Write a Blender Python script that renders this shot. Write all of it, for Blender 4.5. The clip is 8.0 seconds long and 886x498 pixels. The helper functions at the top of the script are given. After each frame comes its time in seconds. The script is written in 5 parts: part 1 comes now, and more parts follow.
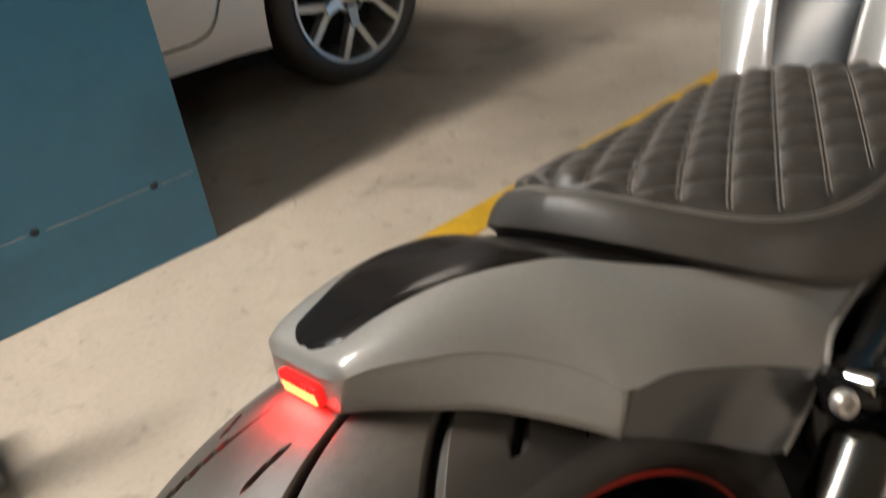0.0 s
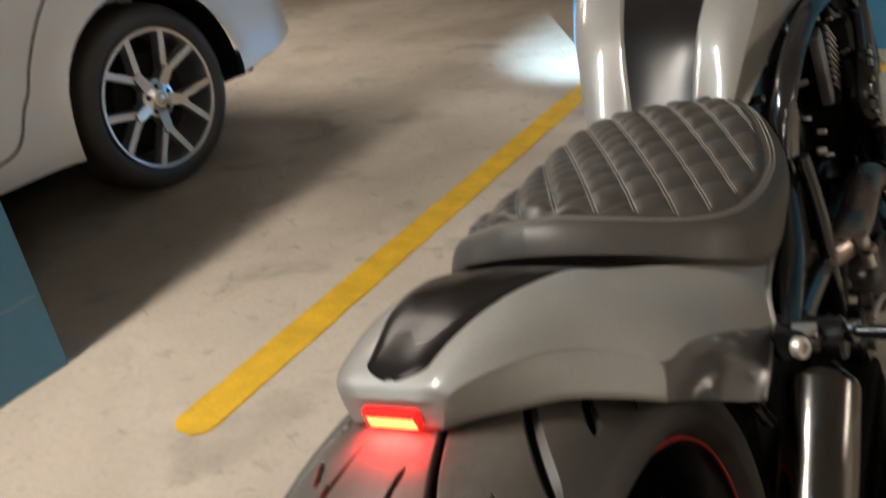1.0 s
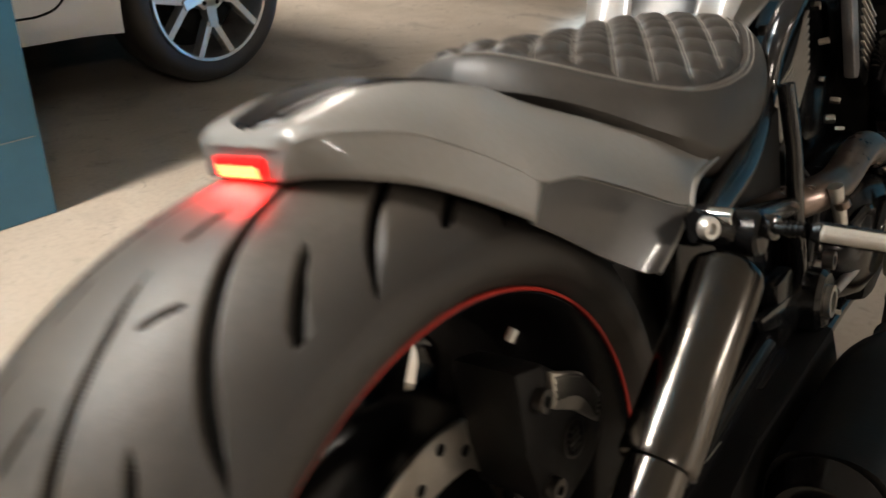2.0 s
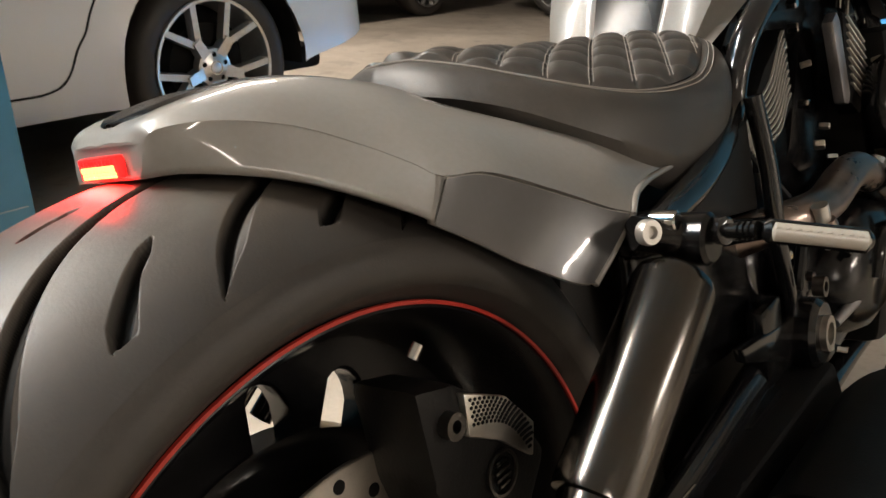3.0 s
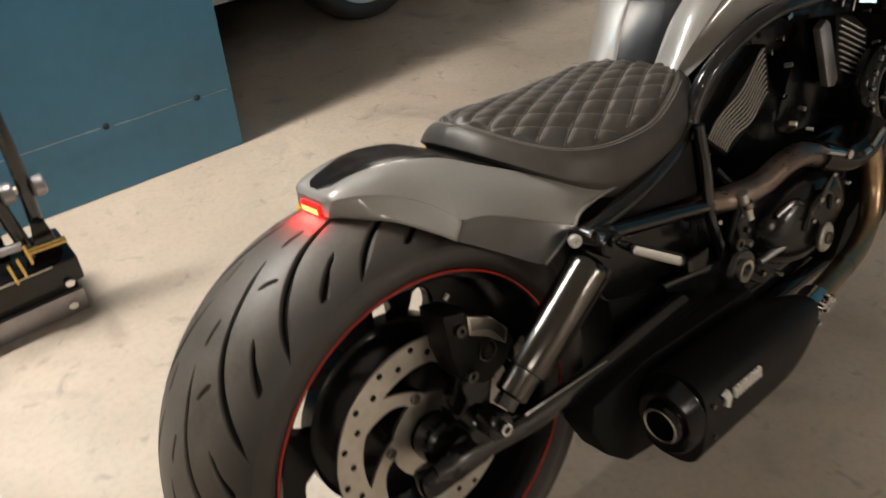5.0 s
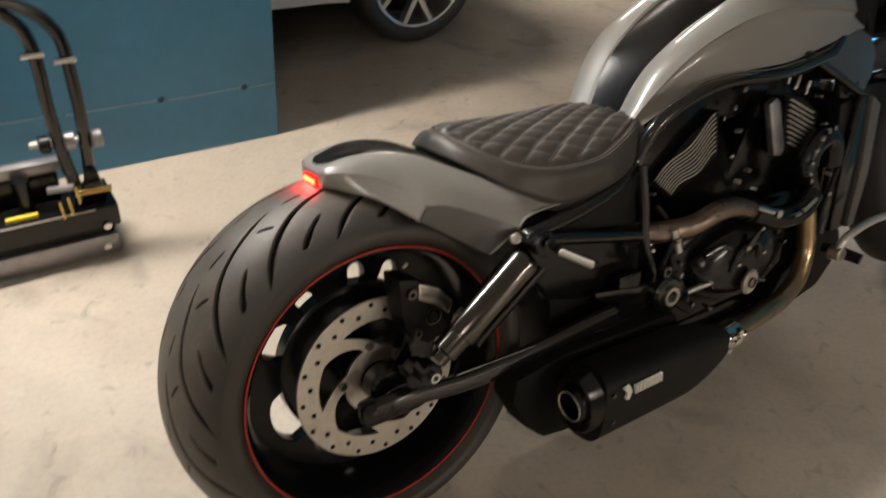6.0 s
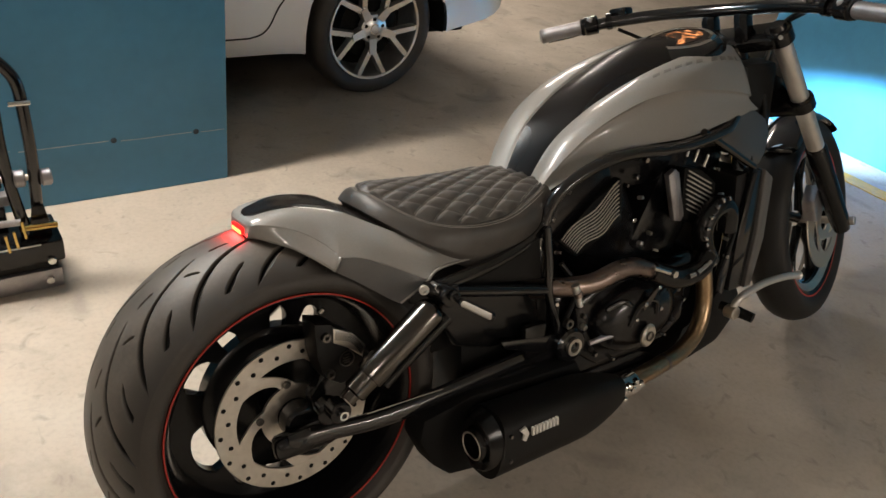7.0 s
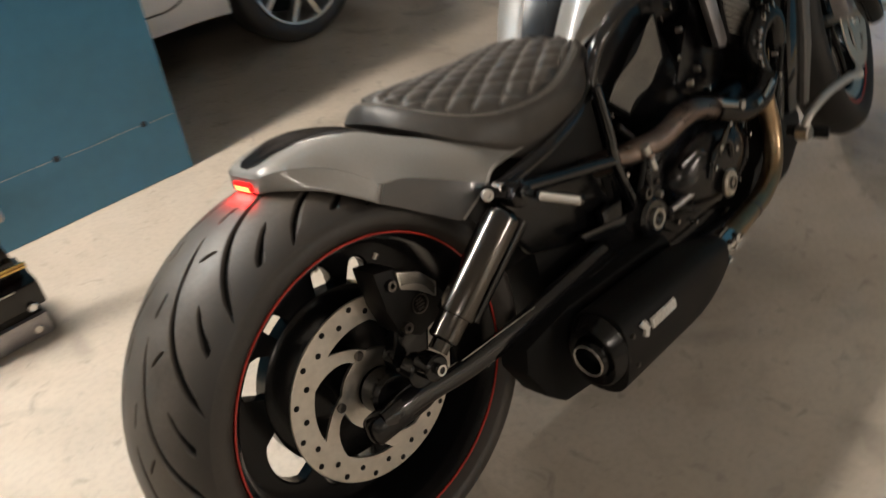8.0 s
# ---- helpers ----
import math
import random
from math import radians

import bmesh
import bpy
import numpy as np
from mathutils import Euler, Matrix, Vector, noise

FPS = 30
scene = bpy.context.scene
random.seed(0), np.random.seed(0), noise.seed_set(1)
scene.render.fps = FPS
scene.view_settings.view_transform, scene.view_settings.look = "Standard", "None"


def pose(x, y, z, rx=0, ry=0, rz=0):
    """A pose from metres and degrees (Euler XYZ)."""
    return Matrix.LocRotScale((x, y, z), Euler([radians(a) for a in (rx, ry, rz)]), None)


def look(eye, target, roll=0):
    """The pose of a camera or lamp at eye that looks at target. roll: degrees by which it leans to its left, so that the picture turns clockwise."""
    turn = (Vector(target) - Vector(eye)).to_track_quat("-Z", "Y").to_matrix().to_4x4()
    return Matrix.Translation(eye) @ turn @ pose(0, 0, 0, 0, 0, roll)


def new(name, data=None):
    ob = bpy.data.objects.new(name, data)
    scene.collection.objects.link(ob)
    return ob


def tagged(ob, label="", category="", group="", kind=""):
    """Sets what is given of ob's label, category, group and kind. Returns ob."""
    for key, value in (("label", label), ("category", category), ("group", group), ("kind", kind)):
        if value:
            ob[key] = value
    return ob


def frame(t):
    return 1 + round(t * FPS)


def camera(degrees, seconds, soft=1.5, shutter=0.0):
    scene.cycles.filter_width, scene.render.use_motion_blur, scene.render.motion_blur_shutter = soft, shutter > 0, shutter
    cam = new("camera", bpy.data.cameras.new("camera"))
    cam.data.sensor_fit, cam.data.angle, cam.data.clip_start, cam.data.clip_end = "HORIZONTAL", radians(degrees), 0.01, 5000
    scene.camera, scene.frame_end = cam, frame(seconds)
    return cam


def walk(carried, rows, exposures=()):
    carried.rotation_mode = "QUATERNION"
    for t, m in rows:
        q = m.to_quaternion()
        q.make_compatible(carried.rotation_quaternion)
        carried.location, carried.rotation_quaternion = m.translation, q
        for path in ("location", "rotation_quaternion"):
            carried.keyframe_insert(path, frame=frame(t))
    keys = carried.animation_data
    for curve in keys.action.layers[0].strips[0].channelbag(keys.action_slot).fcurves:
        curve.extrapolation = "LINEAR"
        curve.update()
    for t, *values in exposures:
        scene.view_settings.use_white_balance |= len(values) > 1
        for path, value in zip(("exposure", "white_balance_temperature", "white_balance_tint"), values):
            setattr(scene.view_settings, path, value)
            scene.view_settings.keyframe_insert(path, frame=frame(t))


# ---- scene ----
cam = camera(60.1, 8.0, shutter=0.5)
PATH = [
    (0, (-0.187, -0.248, 0.967), (0.879, 1.062, -0.105), -6.8),
    (0.2, (-0.213, -0.236, 0.945), (0.925, 1.13, 0.03), -1.9),
    (0.3, (-0.25, -0.251, 0.953), (0.909, 1.121, 0.073), 0.5),
    (0.5, (-0.269, -0.223, 0.962), (1.055, 1.025, 0.131), -1.8),
    (0.6, (-0.297, -0.21, 0.965), (1.134, 0.923, 0.147), -2.2),
    (0.7, (-0.328, -0.192, 0.974), (1.172, 0.866, 0.18), -4.2),
    (0.8, (-0.333, -0.185, 0.99), (1.153, 0.849, 0.14), -7.4),
    (1, (-0.344, -0.169, 0.985), (1.143, 0.79, 0.053), -7.2),
    (1.2, (-0.372, -0.176, 0.983), (1.171, 0.619, -0.012), -1.7),
    (1.4, (-0.394, -0.201, 0.973), (1.092, 0.606, -0.095), 0.7),
    (1.5, (-0.395, -0.218, 0.974), (1.072, 0.639, -0.082), 1.2),
    (1.7, (-0.368, -0.241, 0.95), (1.074, 0.678, -0.087), 0.9),
    (1.8, (-0.364, -0.255, 0.918), (1.06, 0.706, -0.106), 1.6),
    (1.9, (-0.343, -0.269, 0.881), (1.065, 0.739, -0.12), 2.4),
    (2, (-0.317, -0.28, 0.85), (1.097, 0.755, -0.112), 3.1),
    (2.2, (-0.27, -0.287, 0.798), (1.167, 0.754, -0.124), 3.2),
    (3.3, (-0.232, -0.345, 0.787), (1.162, 0.862, 0.012), -1.7),
    (3.4, (-0.227, -0.348, 0.794), (1.157, 0.865, 0.01), -2.5),
    (3.5, (-0.225, -0.349, 0.798), (1.153, 0.876, 0.024), -2.9),
    (4, (-0.267, -0.385, 0.865), (0.979, 0.899, -0.029), -1.8),
    (4.2, (-0.301, -0.42, 0.927), (0.842, 0.868, -0.09), -1.8),
    (4.3, (-0.326, -0.445, 0.976), (0.769, 0.829, -0.11), -2.7),
    (4.5, (-0.371, -0.51, 1.093), (0.652, 0.744, -0.081), -3.8),
    (4.6, (-0.396, -0.545, 1.132), (0.63, 0.703, -0.047), -3.6),
    (4.7, (-0.4, -0.567, 1.161), (0.611, 0.674, -0.038), -3.8),
    (5.8, (-0.496, -0.885, 1.25), (0.463, 0.407, 0.062), 6.4),
    (5.9, (-0.501, -0.893, 1.273), (0.464, 0.411, 0.103), 6.7),
    (6, (-0.481, -0.899, 1.292), (0.481, 0.419, 0.135), 5.4),
    (6.2, (-0.475, -0.928, 1.325), (0.541, 0.386, 0.21), 5.9),
    (6.3, (-0.47, -0.949, 1.343), (0.557, 0.365, 0.238), 7.1),
    (6.5, (-0.464, -0.975, 1.355), (0.576, 0.337, 0.261), 10.7),
    (6.7, (-0.479, -1.004, 1.378), (0.585, 0.3, 0.297), 12.2),
    (6.8, (-0.457, -0.997, 1.363), (0.602, 0.32, 0.292), 10.5),
    (7, (-0.468, -1.02, 1.386), (0.6, 0.299, 0.328), 9.1),
    (7.3, (-0.467, -1.018, 1.376), (0.603, 0.306, 0.326), 6.6),
    (7.5, (-0.47, -0.99, 1.344), (0.588, 0.332, 0.279), 3.3),
    (7.7, (-0.485, -0.924, 1.298), (0.566, 0.365, 0.188), -0.8),
    (7.8, (-0.48, -0.884, 1.27), (0.56, 0.387, 0.129), -2.8),
    (8, (-0.453, -0.792, 1.189), (0.615, 0.425, 0.015), -6.5),
]
walk(cam, [(t, look(eye, target, roll)) for t, eye, target, roll in PATH], [(0, 0.1), (1.0, 0.1), (1.5, 0.2), (2.0, 0.42), (3.5, 0.6), (4.0, 0.55), (4.6, 0.34), (6.0, 0.2), (7.0, 0.18), (8.0, 0.25)])

# ---- world, lamps ----
world = bpy.data.worlds.new("garage_dark")
scene.world = world
world.use_nodes = True
world.node_tree.nodes["Background"].inputs[0].default_value = (0.5, 0.47, 0.42, 1)
world.node_tree.nodes["Background"].inputs[1].default_value = 0.02
scene.view_settings.exposure = 0.0

LEAN_BIKE = radians(13.98)
HUB_Z = 0.323
BIKE = Matrix.Translation((0, 0, HUB_Z)) @ Matrix.Rotation(-LEAN_BIKE, 4, "X") @ Matrix.Translation((0, 0, -HUB_Z))


def area(name, eye, target, power, colour, sx, sy):
    d = bpy.data.lights.new(name, "AREA")
    d.energy, d.color, d.shape, d.size, d.size_y = power, colour, "RECTANGLE", sx, sy
    ob = new(name, d)
    ob.matrix_world = look(eye, target)
    return ob


WARM = (1.0, 0.88, 0.76)
# unseen tubes; first set by the wall's shadow, those at negative y are added fill
TUBES = ((-0.75, 1.345, 90.0, 86), (2.5, 3.5, 90.0, 50), (-1.8, -2.8, 0.0, 20), (2.0, -4.5, 90.0, 84), (4.6, 5.4, 90.0, 8))
for tx, ty, tr, tp in TUBES:
    lamp = area("unseen_tube_lamp", (tx, ty, 2.42), (tx, ty, 0), tp, WARM, 0.14, 1.25)
    lamp.rotation_mode = "XYZ"
    lamp.rotation_euler = (0, 0, radians(tr))

beam = bpy.data.lights.new("headlight_beam", "SPOT")
beam.energy, beam.color, beam.spot_size, beam.spot_blend, beam.shadow_soft_size = 1400, (0.50, 0.76, 1.0), radians(33), 0.8, 0.02

# ---- materials ----


def mat(name, colour, rough=0.5, metal=0.0, coat=0.0, emit=None, strength=0.0, grain=0.0, scale=40.0, bump=0.0, bscale=200.0,
        rough_var=0.0, coat_rough=0.05, spec=0.5, objvar=0.0):
    """A surface with colour variation at two scales, uneven gloss and a fine relief."""
    m = bpy.data.materials.new(name)
    m.use_nodes = True
    nt = m.node_tree
    b = nt.nodes["Principled BSDF"]
    b.inputs["Base Color"].default_value = (*colour, 1)
    b.inputs["Roughness"].default_value = rough
    b.inputs["Metallic"].default_value = metal
    b.inputs["Coat Weight"].default_value = coat
    b.inputs["Coat Roughness"].default_value = coat_rough
    b.inputs["Specular IOR Level"].default_value = spec
    if emit:
        b.inputs["Emission Color"].default_value = (*emit, 1)
        b.inputs["Emission Strength"].default_value = strength
    co = nt.nodes.new("ShaderNodeTexCoord")
    if grain:
        n1, n2 = nt.nodes.new("ShaderNodeTexNoise"), nt.nodes.new("ShaderNodeTexNoise")
        n1.inputs["Scale"].default_value, n2.inputs["Scale"].default_value = scale, scale * 9
        n1.inputs["Detail"].default_value = n2.inputs["Detail"].default_value = 4
        for n in (n1, n2):
            nt.links.new(co.outputs["Object"], n.inputs["Vector"])
        mix = nt.nodes.new("ShaderNodeMath")
        mix.operation = "MULTIPLY_ADD"
        nt.links.new(n2.outputs["Fac"], mix.inputs[0])
        mix.inputs[1].default_value = 0.5
        nt.links.new(n1.outputs["Fac"], mix.inputs[2])
        ramp = nt.nodes.new("ShaderNodeMapRange")
        ramp.inputs[1].default_value, ramp.inputs[2].default_value = 0.45, 1.05
        ramp.inputs[3].default_value, ramp.inputs[4].default_value = 1 - grain, 1 + grain
        nt.links.new(mix.outputs[0], ramp.inputs[0])
        hsv = nt.nodes.new("ShaderNodeHueSaturation")
        hsv.inputs["Color"].default_value = (*colour, 1)
        nt.links.new(ramp.outputs[0], hsv.inputs["Value"])
        nt.links.new(hsv.outputs[0], b.inputs["Base Color"])
        if rough_var:
            rr = nt.nodes.new("ShaderNodeMapRange")
            rr.inputs[1].default_value, rr.inputs[2].default_value = 0.45, 1.05
            rr.inputs[3].default_value, rr.inputs[4].default_value = rough - rough_var, rough + rough_var
            nt.links.new(mix.outputs[0], rr.inputs[0])
            nt.links.new(rr.outputs[0], b.inputs["Roughness"])
    if bump:
        n3, bp_ = nt.nodes.new("ShaderNodeTexNoise"), nt.nodes.new("ShaderNodeBump")
        n3.inputs["Scale"].default_value, n3.inputs["Detail"].default_value = bscale, 5
        bp_.inputs["Strength"].default_value, bp_.inputs["Distance"].default_value = bump, 0.002
        nt.links.new(co.outputs["Object"], n3.inputs["Vector"])
        nt.links.new(n3.outputs["Fac"], bp_.inputs["Height"])
        nt.links.new(bp_.outputs[0], b.inputs["Normal"])
    return m


def concrete(name, light, dark, spot):
    """Poured floor: broad tone patches, blotches, dark oil spots and pores."""
    m = mat(name, light, 0.62)
    nt = m.node_tree
    b = nt.nodes["Principled BSDF"]
    co = nt.nodes.new("ShaderNodeTexCoord")

    def noise_node(scale, detail=6, distort=0.0):
        n = nt.nodes.new("ShaderNodeTexNoise")
        n.inputs["Scale"].default_value, n.inputs["Detail"].default_value, n.inputs["Distortion"].default_value = scale, detail, distort
        nt.links.new(co.outputs["Object"], n.inputs["Vector"])
        return n.outputs["Fac"]

    def rng(fac, a, z, lo=0.0, hi=1.0):
        r = nt.nodes.new("ShaderNodeMapRange")
        for k, v in enumerate((a, z, lo, hi)):
            r.inputs[k + 1].default_value = v
        nt.links.new(fac, r.inputs[0])
        return r.outputs[0]

    def mixc(fac, c1, c2):
        x = nt.nodes.new("ShaderNodeMix")
        x.data_type = "RGBA"
        nt.links.new(fac, x.inputs[0])
        for slot, c in ((6, c1), (7, c2)):
            if isinstance(c, tuple):
                x.inputs[slot].default_value = (*c, 1)
            else:
                nt.links.new(c, x.inputs[slot])
        return x.outputs[2]

    base = mixc(rng(noise_node(1.3, 9, 0.8), 0.36, 0.66), light, dark)
    base = mixc(rng(noise_node(0.55, 6, 0.5), 0.50, 0.68, 0, 0.55), base, dark)
    base = mixc(rng(noise_node(9.0, 10, 0.6), 0.46, 0.78, 0, 0.45), base, dark)
    base = mixc(rng(noise_node(3.6, 8, 0.8), 0.57, 0.70, 0, 0.42), base, spot)
    base = mixc(rng(noise_node(17.0, 7, 0.8), 0.60, 0.72, 0, 0.45), base, spot)
    base = mixc(rng(noise_node(70.0, 6), 0.45, 0.72, 0, 0.16), base, spot)
    nt.links.new(base, b.inputs["Base Color"])
    nt.links.new(rng(noise_node(6.0), 0.3, 0.7, 0.5, 0.78), b.inputs["Roughness"])
    bmp = nt.nodes.new("ShaderNodeBump")
    bmp.inputs["Strength"].default_value, bmp.inputs["Distance"].default_value = 0.4, 0.0035
    nt.links.new(noise_node(60.0, 8), bmp.inputs["Height"])
    nt.links.new(bmp.outputs[0], b.inputs["Normal"])
    return m


FLOOR = concrete("floor_concrete", (0.54, 0.48, 0.405), (0.39, 0.34, 0.28), (0.19, 0.165, 0.14))
# concrete paled so that the unseen ceiling bounces fill light down
CEIL = mat("ceiling_concrete", (0.52, 0.50, 0.47), 0.85, grain=0.12, scale=3, bump=0.3, bscale=40)
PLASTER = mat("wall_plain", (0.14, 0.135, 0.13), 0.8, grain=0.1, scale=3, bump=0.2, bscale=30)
# pale copy for unseen walls, added to bounce fill light
BOUNCE_PLASTER = mat("bounce_pale_plaster", (0.62, 0.60, 0.56), 0.8, grain=0.1, scale=3, bump=0.2, bscale=30)
BLUE = mat("blue_wall_paint", (0.054, 0.215, 0.365), 0.42, grain=0.14, scale=2.5, bump=0.35, bscale=22, rough_var=0.08)
CHIP = mat("chipped_plaster", (0.35, 0.42, 0.45), 0.8, grain=0.2, scale=60)
HOLE = mat("dark_hole", (0.02, 0.03, 0.04), 0.9)
YELLOW = mat("yellow_line_paint", (0.66, 0.40, 0.025), 0.55, grain=0.22, scale=14, bump=0.3, bscale=90)
PEWTER = mat("pewter_paint", (0.265, 0.253, 0.238), 0.48, 0.18, 0.8, grain=0.05, scale=260, coat_rough=0.08)
WHEELBLACK = mat("black_wheel_paint", (0.0045, 0.0045, 0.005), 0.24, spec=0.3, grain=0.2, scale=30)
# pewter darkened: shade and dark reflections are put into the colour
SHADED_PEWTER = mat("shaded_pewter_paint", (0.068, 0.068, 0.071), 0.30, 0.2, 0.6, grain=0.05, scale=200)
INLAY = mat("satin_black_inlay", (0.012, 0.0105, 0.010), 0.22, 0.0, 0.0, spec=0.10)
PANEL = mat("black_lacquer", (0.010, 0.009, 0.009), 0.26, 0.0, 0.0, spec=0.25)
GLOSS = mat("gloss_black_paint", (0.008, 0.008, 0.009), 0.16, 0.0, 0.6)
SATIN = mat("satin_black_metal", (0.006, 0.006, 0.0065), 0.19, 0.1, grain=0.2, scale=60, rough_var=0.08, spec=0.5)
MATTE = mat("matte_black_plastic", (0.006, 0.0058, 0.0056), 0.48, spec=0.2, grain=0.2, scale=50, bump=0.15, bscale=400)
ENGINE = mat("black_engine_casting", (0.006, 0.006, 0.007), 0.20, 0.1, spec=0.5, grain=0.3, scale=40, bump=0.10, bscale=200, rough_var=0.08)
TREAD = mat("dusty_tread_rubber", (0.080, 0.069, 0.058), 0.50, grain=0.34, scale=16, bump=0.07, bscale=500, rough_var=0.08)
RUBBER = mat("tyre_rubber", (0.042, 0.0376, 0.0332), 0.52, spec=0.45, grain=0.2, scale=22, bump=0.1, bscale=500, rough_var=0.08)
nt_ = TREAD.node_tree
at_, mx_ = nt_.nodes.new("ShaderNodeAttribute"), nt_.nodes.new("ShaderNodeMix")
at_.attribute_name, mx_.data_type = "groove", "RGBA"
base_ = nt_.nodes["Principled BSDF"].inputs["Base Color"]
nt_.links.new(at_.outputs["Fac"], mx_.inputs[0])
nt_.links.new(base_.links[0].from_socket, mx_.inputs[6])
# groove floors: clean rubber, with the shade of the cut put into the near-black
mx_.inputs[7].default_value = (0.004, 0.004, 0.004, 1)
sp_ = nt_.nodes.new("ShaderNodeMapRange")
sp_.inputs[3].default_value, sp_.inputs[4].default_value = 0.5, 0.06
nt_.links.new(at_.outputs["Fac"], sp_.inputs[0])
nt_.links.new(sp_.outputs[0], nt_.nodes["Principled BSDF"].inputs["Specular IOR Level"])
# darker towards the shoulders: less dust, and side shade put into the colour
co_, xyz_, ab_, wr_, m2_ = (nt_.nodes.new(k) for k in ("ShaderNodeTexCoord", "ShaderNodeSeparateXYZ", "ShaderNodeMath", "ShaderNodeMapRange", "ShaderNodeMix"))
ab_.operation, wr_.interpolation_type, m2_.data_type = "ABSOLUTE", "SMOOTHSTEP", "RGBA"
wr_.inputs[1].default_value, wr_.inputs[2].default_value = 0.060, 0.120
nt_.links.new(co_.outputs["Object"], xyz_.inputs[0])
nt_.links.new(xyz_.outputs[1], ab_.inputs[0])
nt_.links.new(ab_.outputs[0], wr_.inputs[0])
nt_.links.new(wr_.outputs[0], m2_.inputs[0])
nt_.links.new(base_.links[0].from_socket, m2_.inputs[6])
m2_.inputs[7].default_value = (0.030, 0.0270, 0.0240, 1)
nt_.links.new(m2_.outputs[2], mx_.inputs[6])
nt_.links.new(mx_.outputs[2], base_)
BLACKRUBBER = mat("black_rubber", (0.014, 0.0132, 0.0125), 0.55, spec=0.3, grain=0.2, scale=30, bump=0.15, bscale=300)
LEATHER = mat("dark_leather", (0.056, 0.051, 0.046), 0.44, grain=0.18, scale=30, bump=0.14, bscale=750, rough_var=0.06)
ALU = mat("machined_aluminium", (0.60, 0.57, 0.52), 0.5, 0.3, grain=0.1, scale=60)
THREAD = mat("pale_thread", (0.27, 0.25, 0.225), 0.7)
CHROME = mat("chrome", (0.80, 0.79, 0.77), 0.08, 1.0, grain=0.03, scale=30)
SMOKE = mat("smoked_chrome", (0.12, 0.113, 0.105), 0.18, 1.0, grain=0.06, scale=30)
STEEL = mat("brushed_steel", (0.60, 0.565, 0.51), 0.40, 1.0, grain=0.12, scale=80, rough_var=0.08)
DARKSTEEL = mat("dark_steel", (0.16, 0.15, 0.14), 0.32, 1.0, grain=0.15, scale=60)
TITAN = mat("heat_tinted_steel", (0.27, 0.215, 0.19), 0.30, 1.0, grain=0.3, scale=9, rough_var=0.08)
GOLDPIPE = mat("straw_tinted_steel", (0.40, 0.29, 0.18), 0.28, 1.0, grain=0.25, scale=12)
RED = mat("red_rim_tape", (0.42, 0.028, 0.018), 0.42, grain=0.1, scale=60)
LENS = mat("red_light_lens", (0.5, 0.01, 0.01), 0.2, emit=(1, 0.012, 0.010), strength=1.5)
LED = mat("amber_led_core", (0.9, 0.3, 0.05), 0.3, emit=(1, 0.20, 0.06), strength=4.5)
# glowing patches stand in for orange reflections in the dark glass
AMBER = mat("orange_glint_glass", (0.03, 0.012, 0.006), 0.12, coat=0.6)
nt_ = AMBER.node_tree
n_, r_, c_ = nt_.nodes.new("ShaderNodeTexNoise"), nt_.nodes.new("ShaderNodeMapRange"), nt_.nodes.new("ShaderNodeTexCoord")
n_.inputs["Scale"].default_value, n_.inputs["Detail"].default_value, n_.inputs["Distortion"].default_value = 26.0, 2.0, 1.2
r_.inputs[1].default_value, r_.inputs[2].default_value, r_.inputs[4].default_value = 0.50, 0.70, 2.0
nt_.links.new(c_.outputs["Object"], n_.inputs["Vector"])
nt_.links.new(n_.outputs["Fac"], r_.inputs[0])
nt_.links.new(r_.outputs[0], nt_.nodes["Principled BSDF"].inputs["Emission Strength"])
nt_.nodes["Principled BSDF"].inputs["Emission Color"].default_value = (1.0, 0.36, 0.12, 1)
CLEAR = mat("frosted_signal_lens", (0.40, 0.375, 0.335), 0.2, coat=0.6)
BULB = mat("headlight_glass", (0.8, 0.9, 1), 0.2, emit=(0.6, 0.8, 1.0), strength=6.0)
CARPAINT = mat("silver_car_paint", (0.88, 0.865, 0.86), 0.42, 0.1, 0.7, grain=0.03, scale=400)
NIGHT = mat("dark_car_paint", (0.012, 0.013, 0.016), 0.25, 0.2, 0.8)
GLASS = mat("tinted_car_glass", (0.01, 0.012, 0.012), 0.05, coat=0.5)
ALLOY = mat("diamond_cut_alloy", (0.74, 0.73, 0.72), 0.30, 0.9, grain=0.08, scale=60)
# near-black for gaps, holes and recessed parts, with their shade in the colour
SEAM = mat("recess_shade_black", (0.005, 0.005, 0.005), 0.7, spec=0.15)
TRIM = mat("satin_grey_plastic", (0.11, 0.107, 0.104), 0.42, grain=0.12, scale=40, bump=0.1, bscale=300)
SILVER = mat("satin_silver_tube", (0.62, 0.60, 0.57), 0.38, 0.75, grain=0.06, scale=60)
BRASS = mat("brass_rod", (0.62, 0.43, 0.14), 0.25, 1.0, grain=0.1, scale=40)
GALV = mat("galvanised_steel", (0.38, 0.37, 0.38), 0.42, 0.85, grain=0.2, scale=25, rough_var=0.1)
FADED = mat("faded_print", (0.17, 0.16, 0.15), 0.45, 0.3)
TAG = mat("pale_print", (0.62, 0.60, 0.56), 0.5)
YTAG = mat("yellow_plastic", (0.75, 0.62, 0.05), 0.5)

# ---- mesh helpers: a shape is (vertices, faces) ----


def cat(*geos):
    vs, fs, k = [], [], 0
    for v, f in geos:
        vs.append(np.asarray(v, float).reshape(-1, 3))
        fs += [tuple(i + k for i in face) for face in f]
        k += len(vs[-1])
    return np.concatenate(vs), fs


def move(geo, m):
    a = np.array(m)
    return np.asarray(geo[0]) @ a[:3, :3].T + a[:3, 3], [tuple(f) for f in geo[1]]


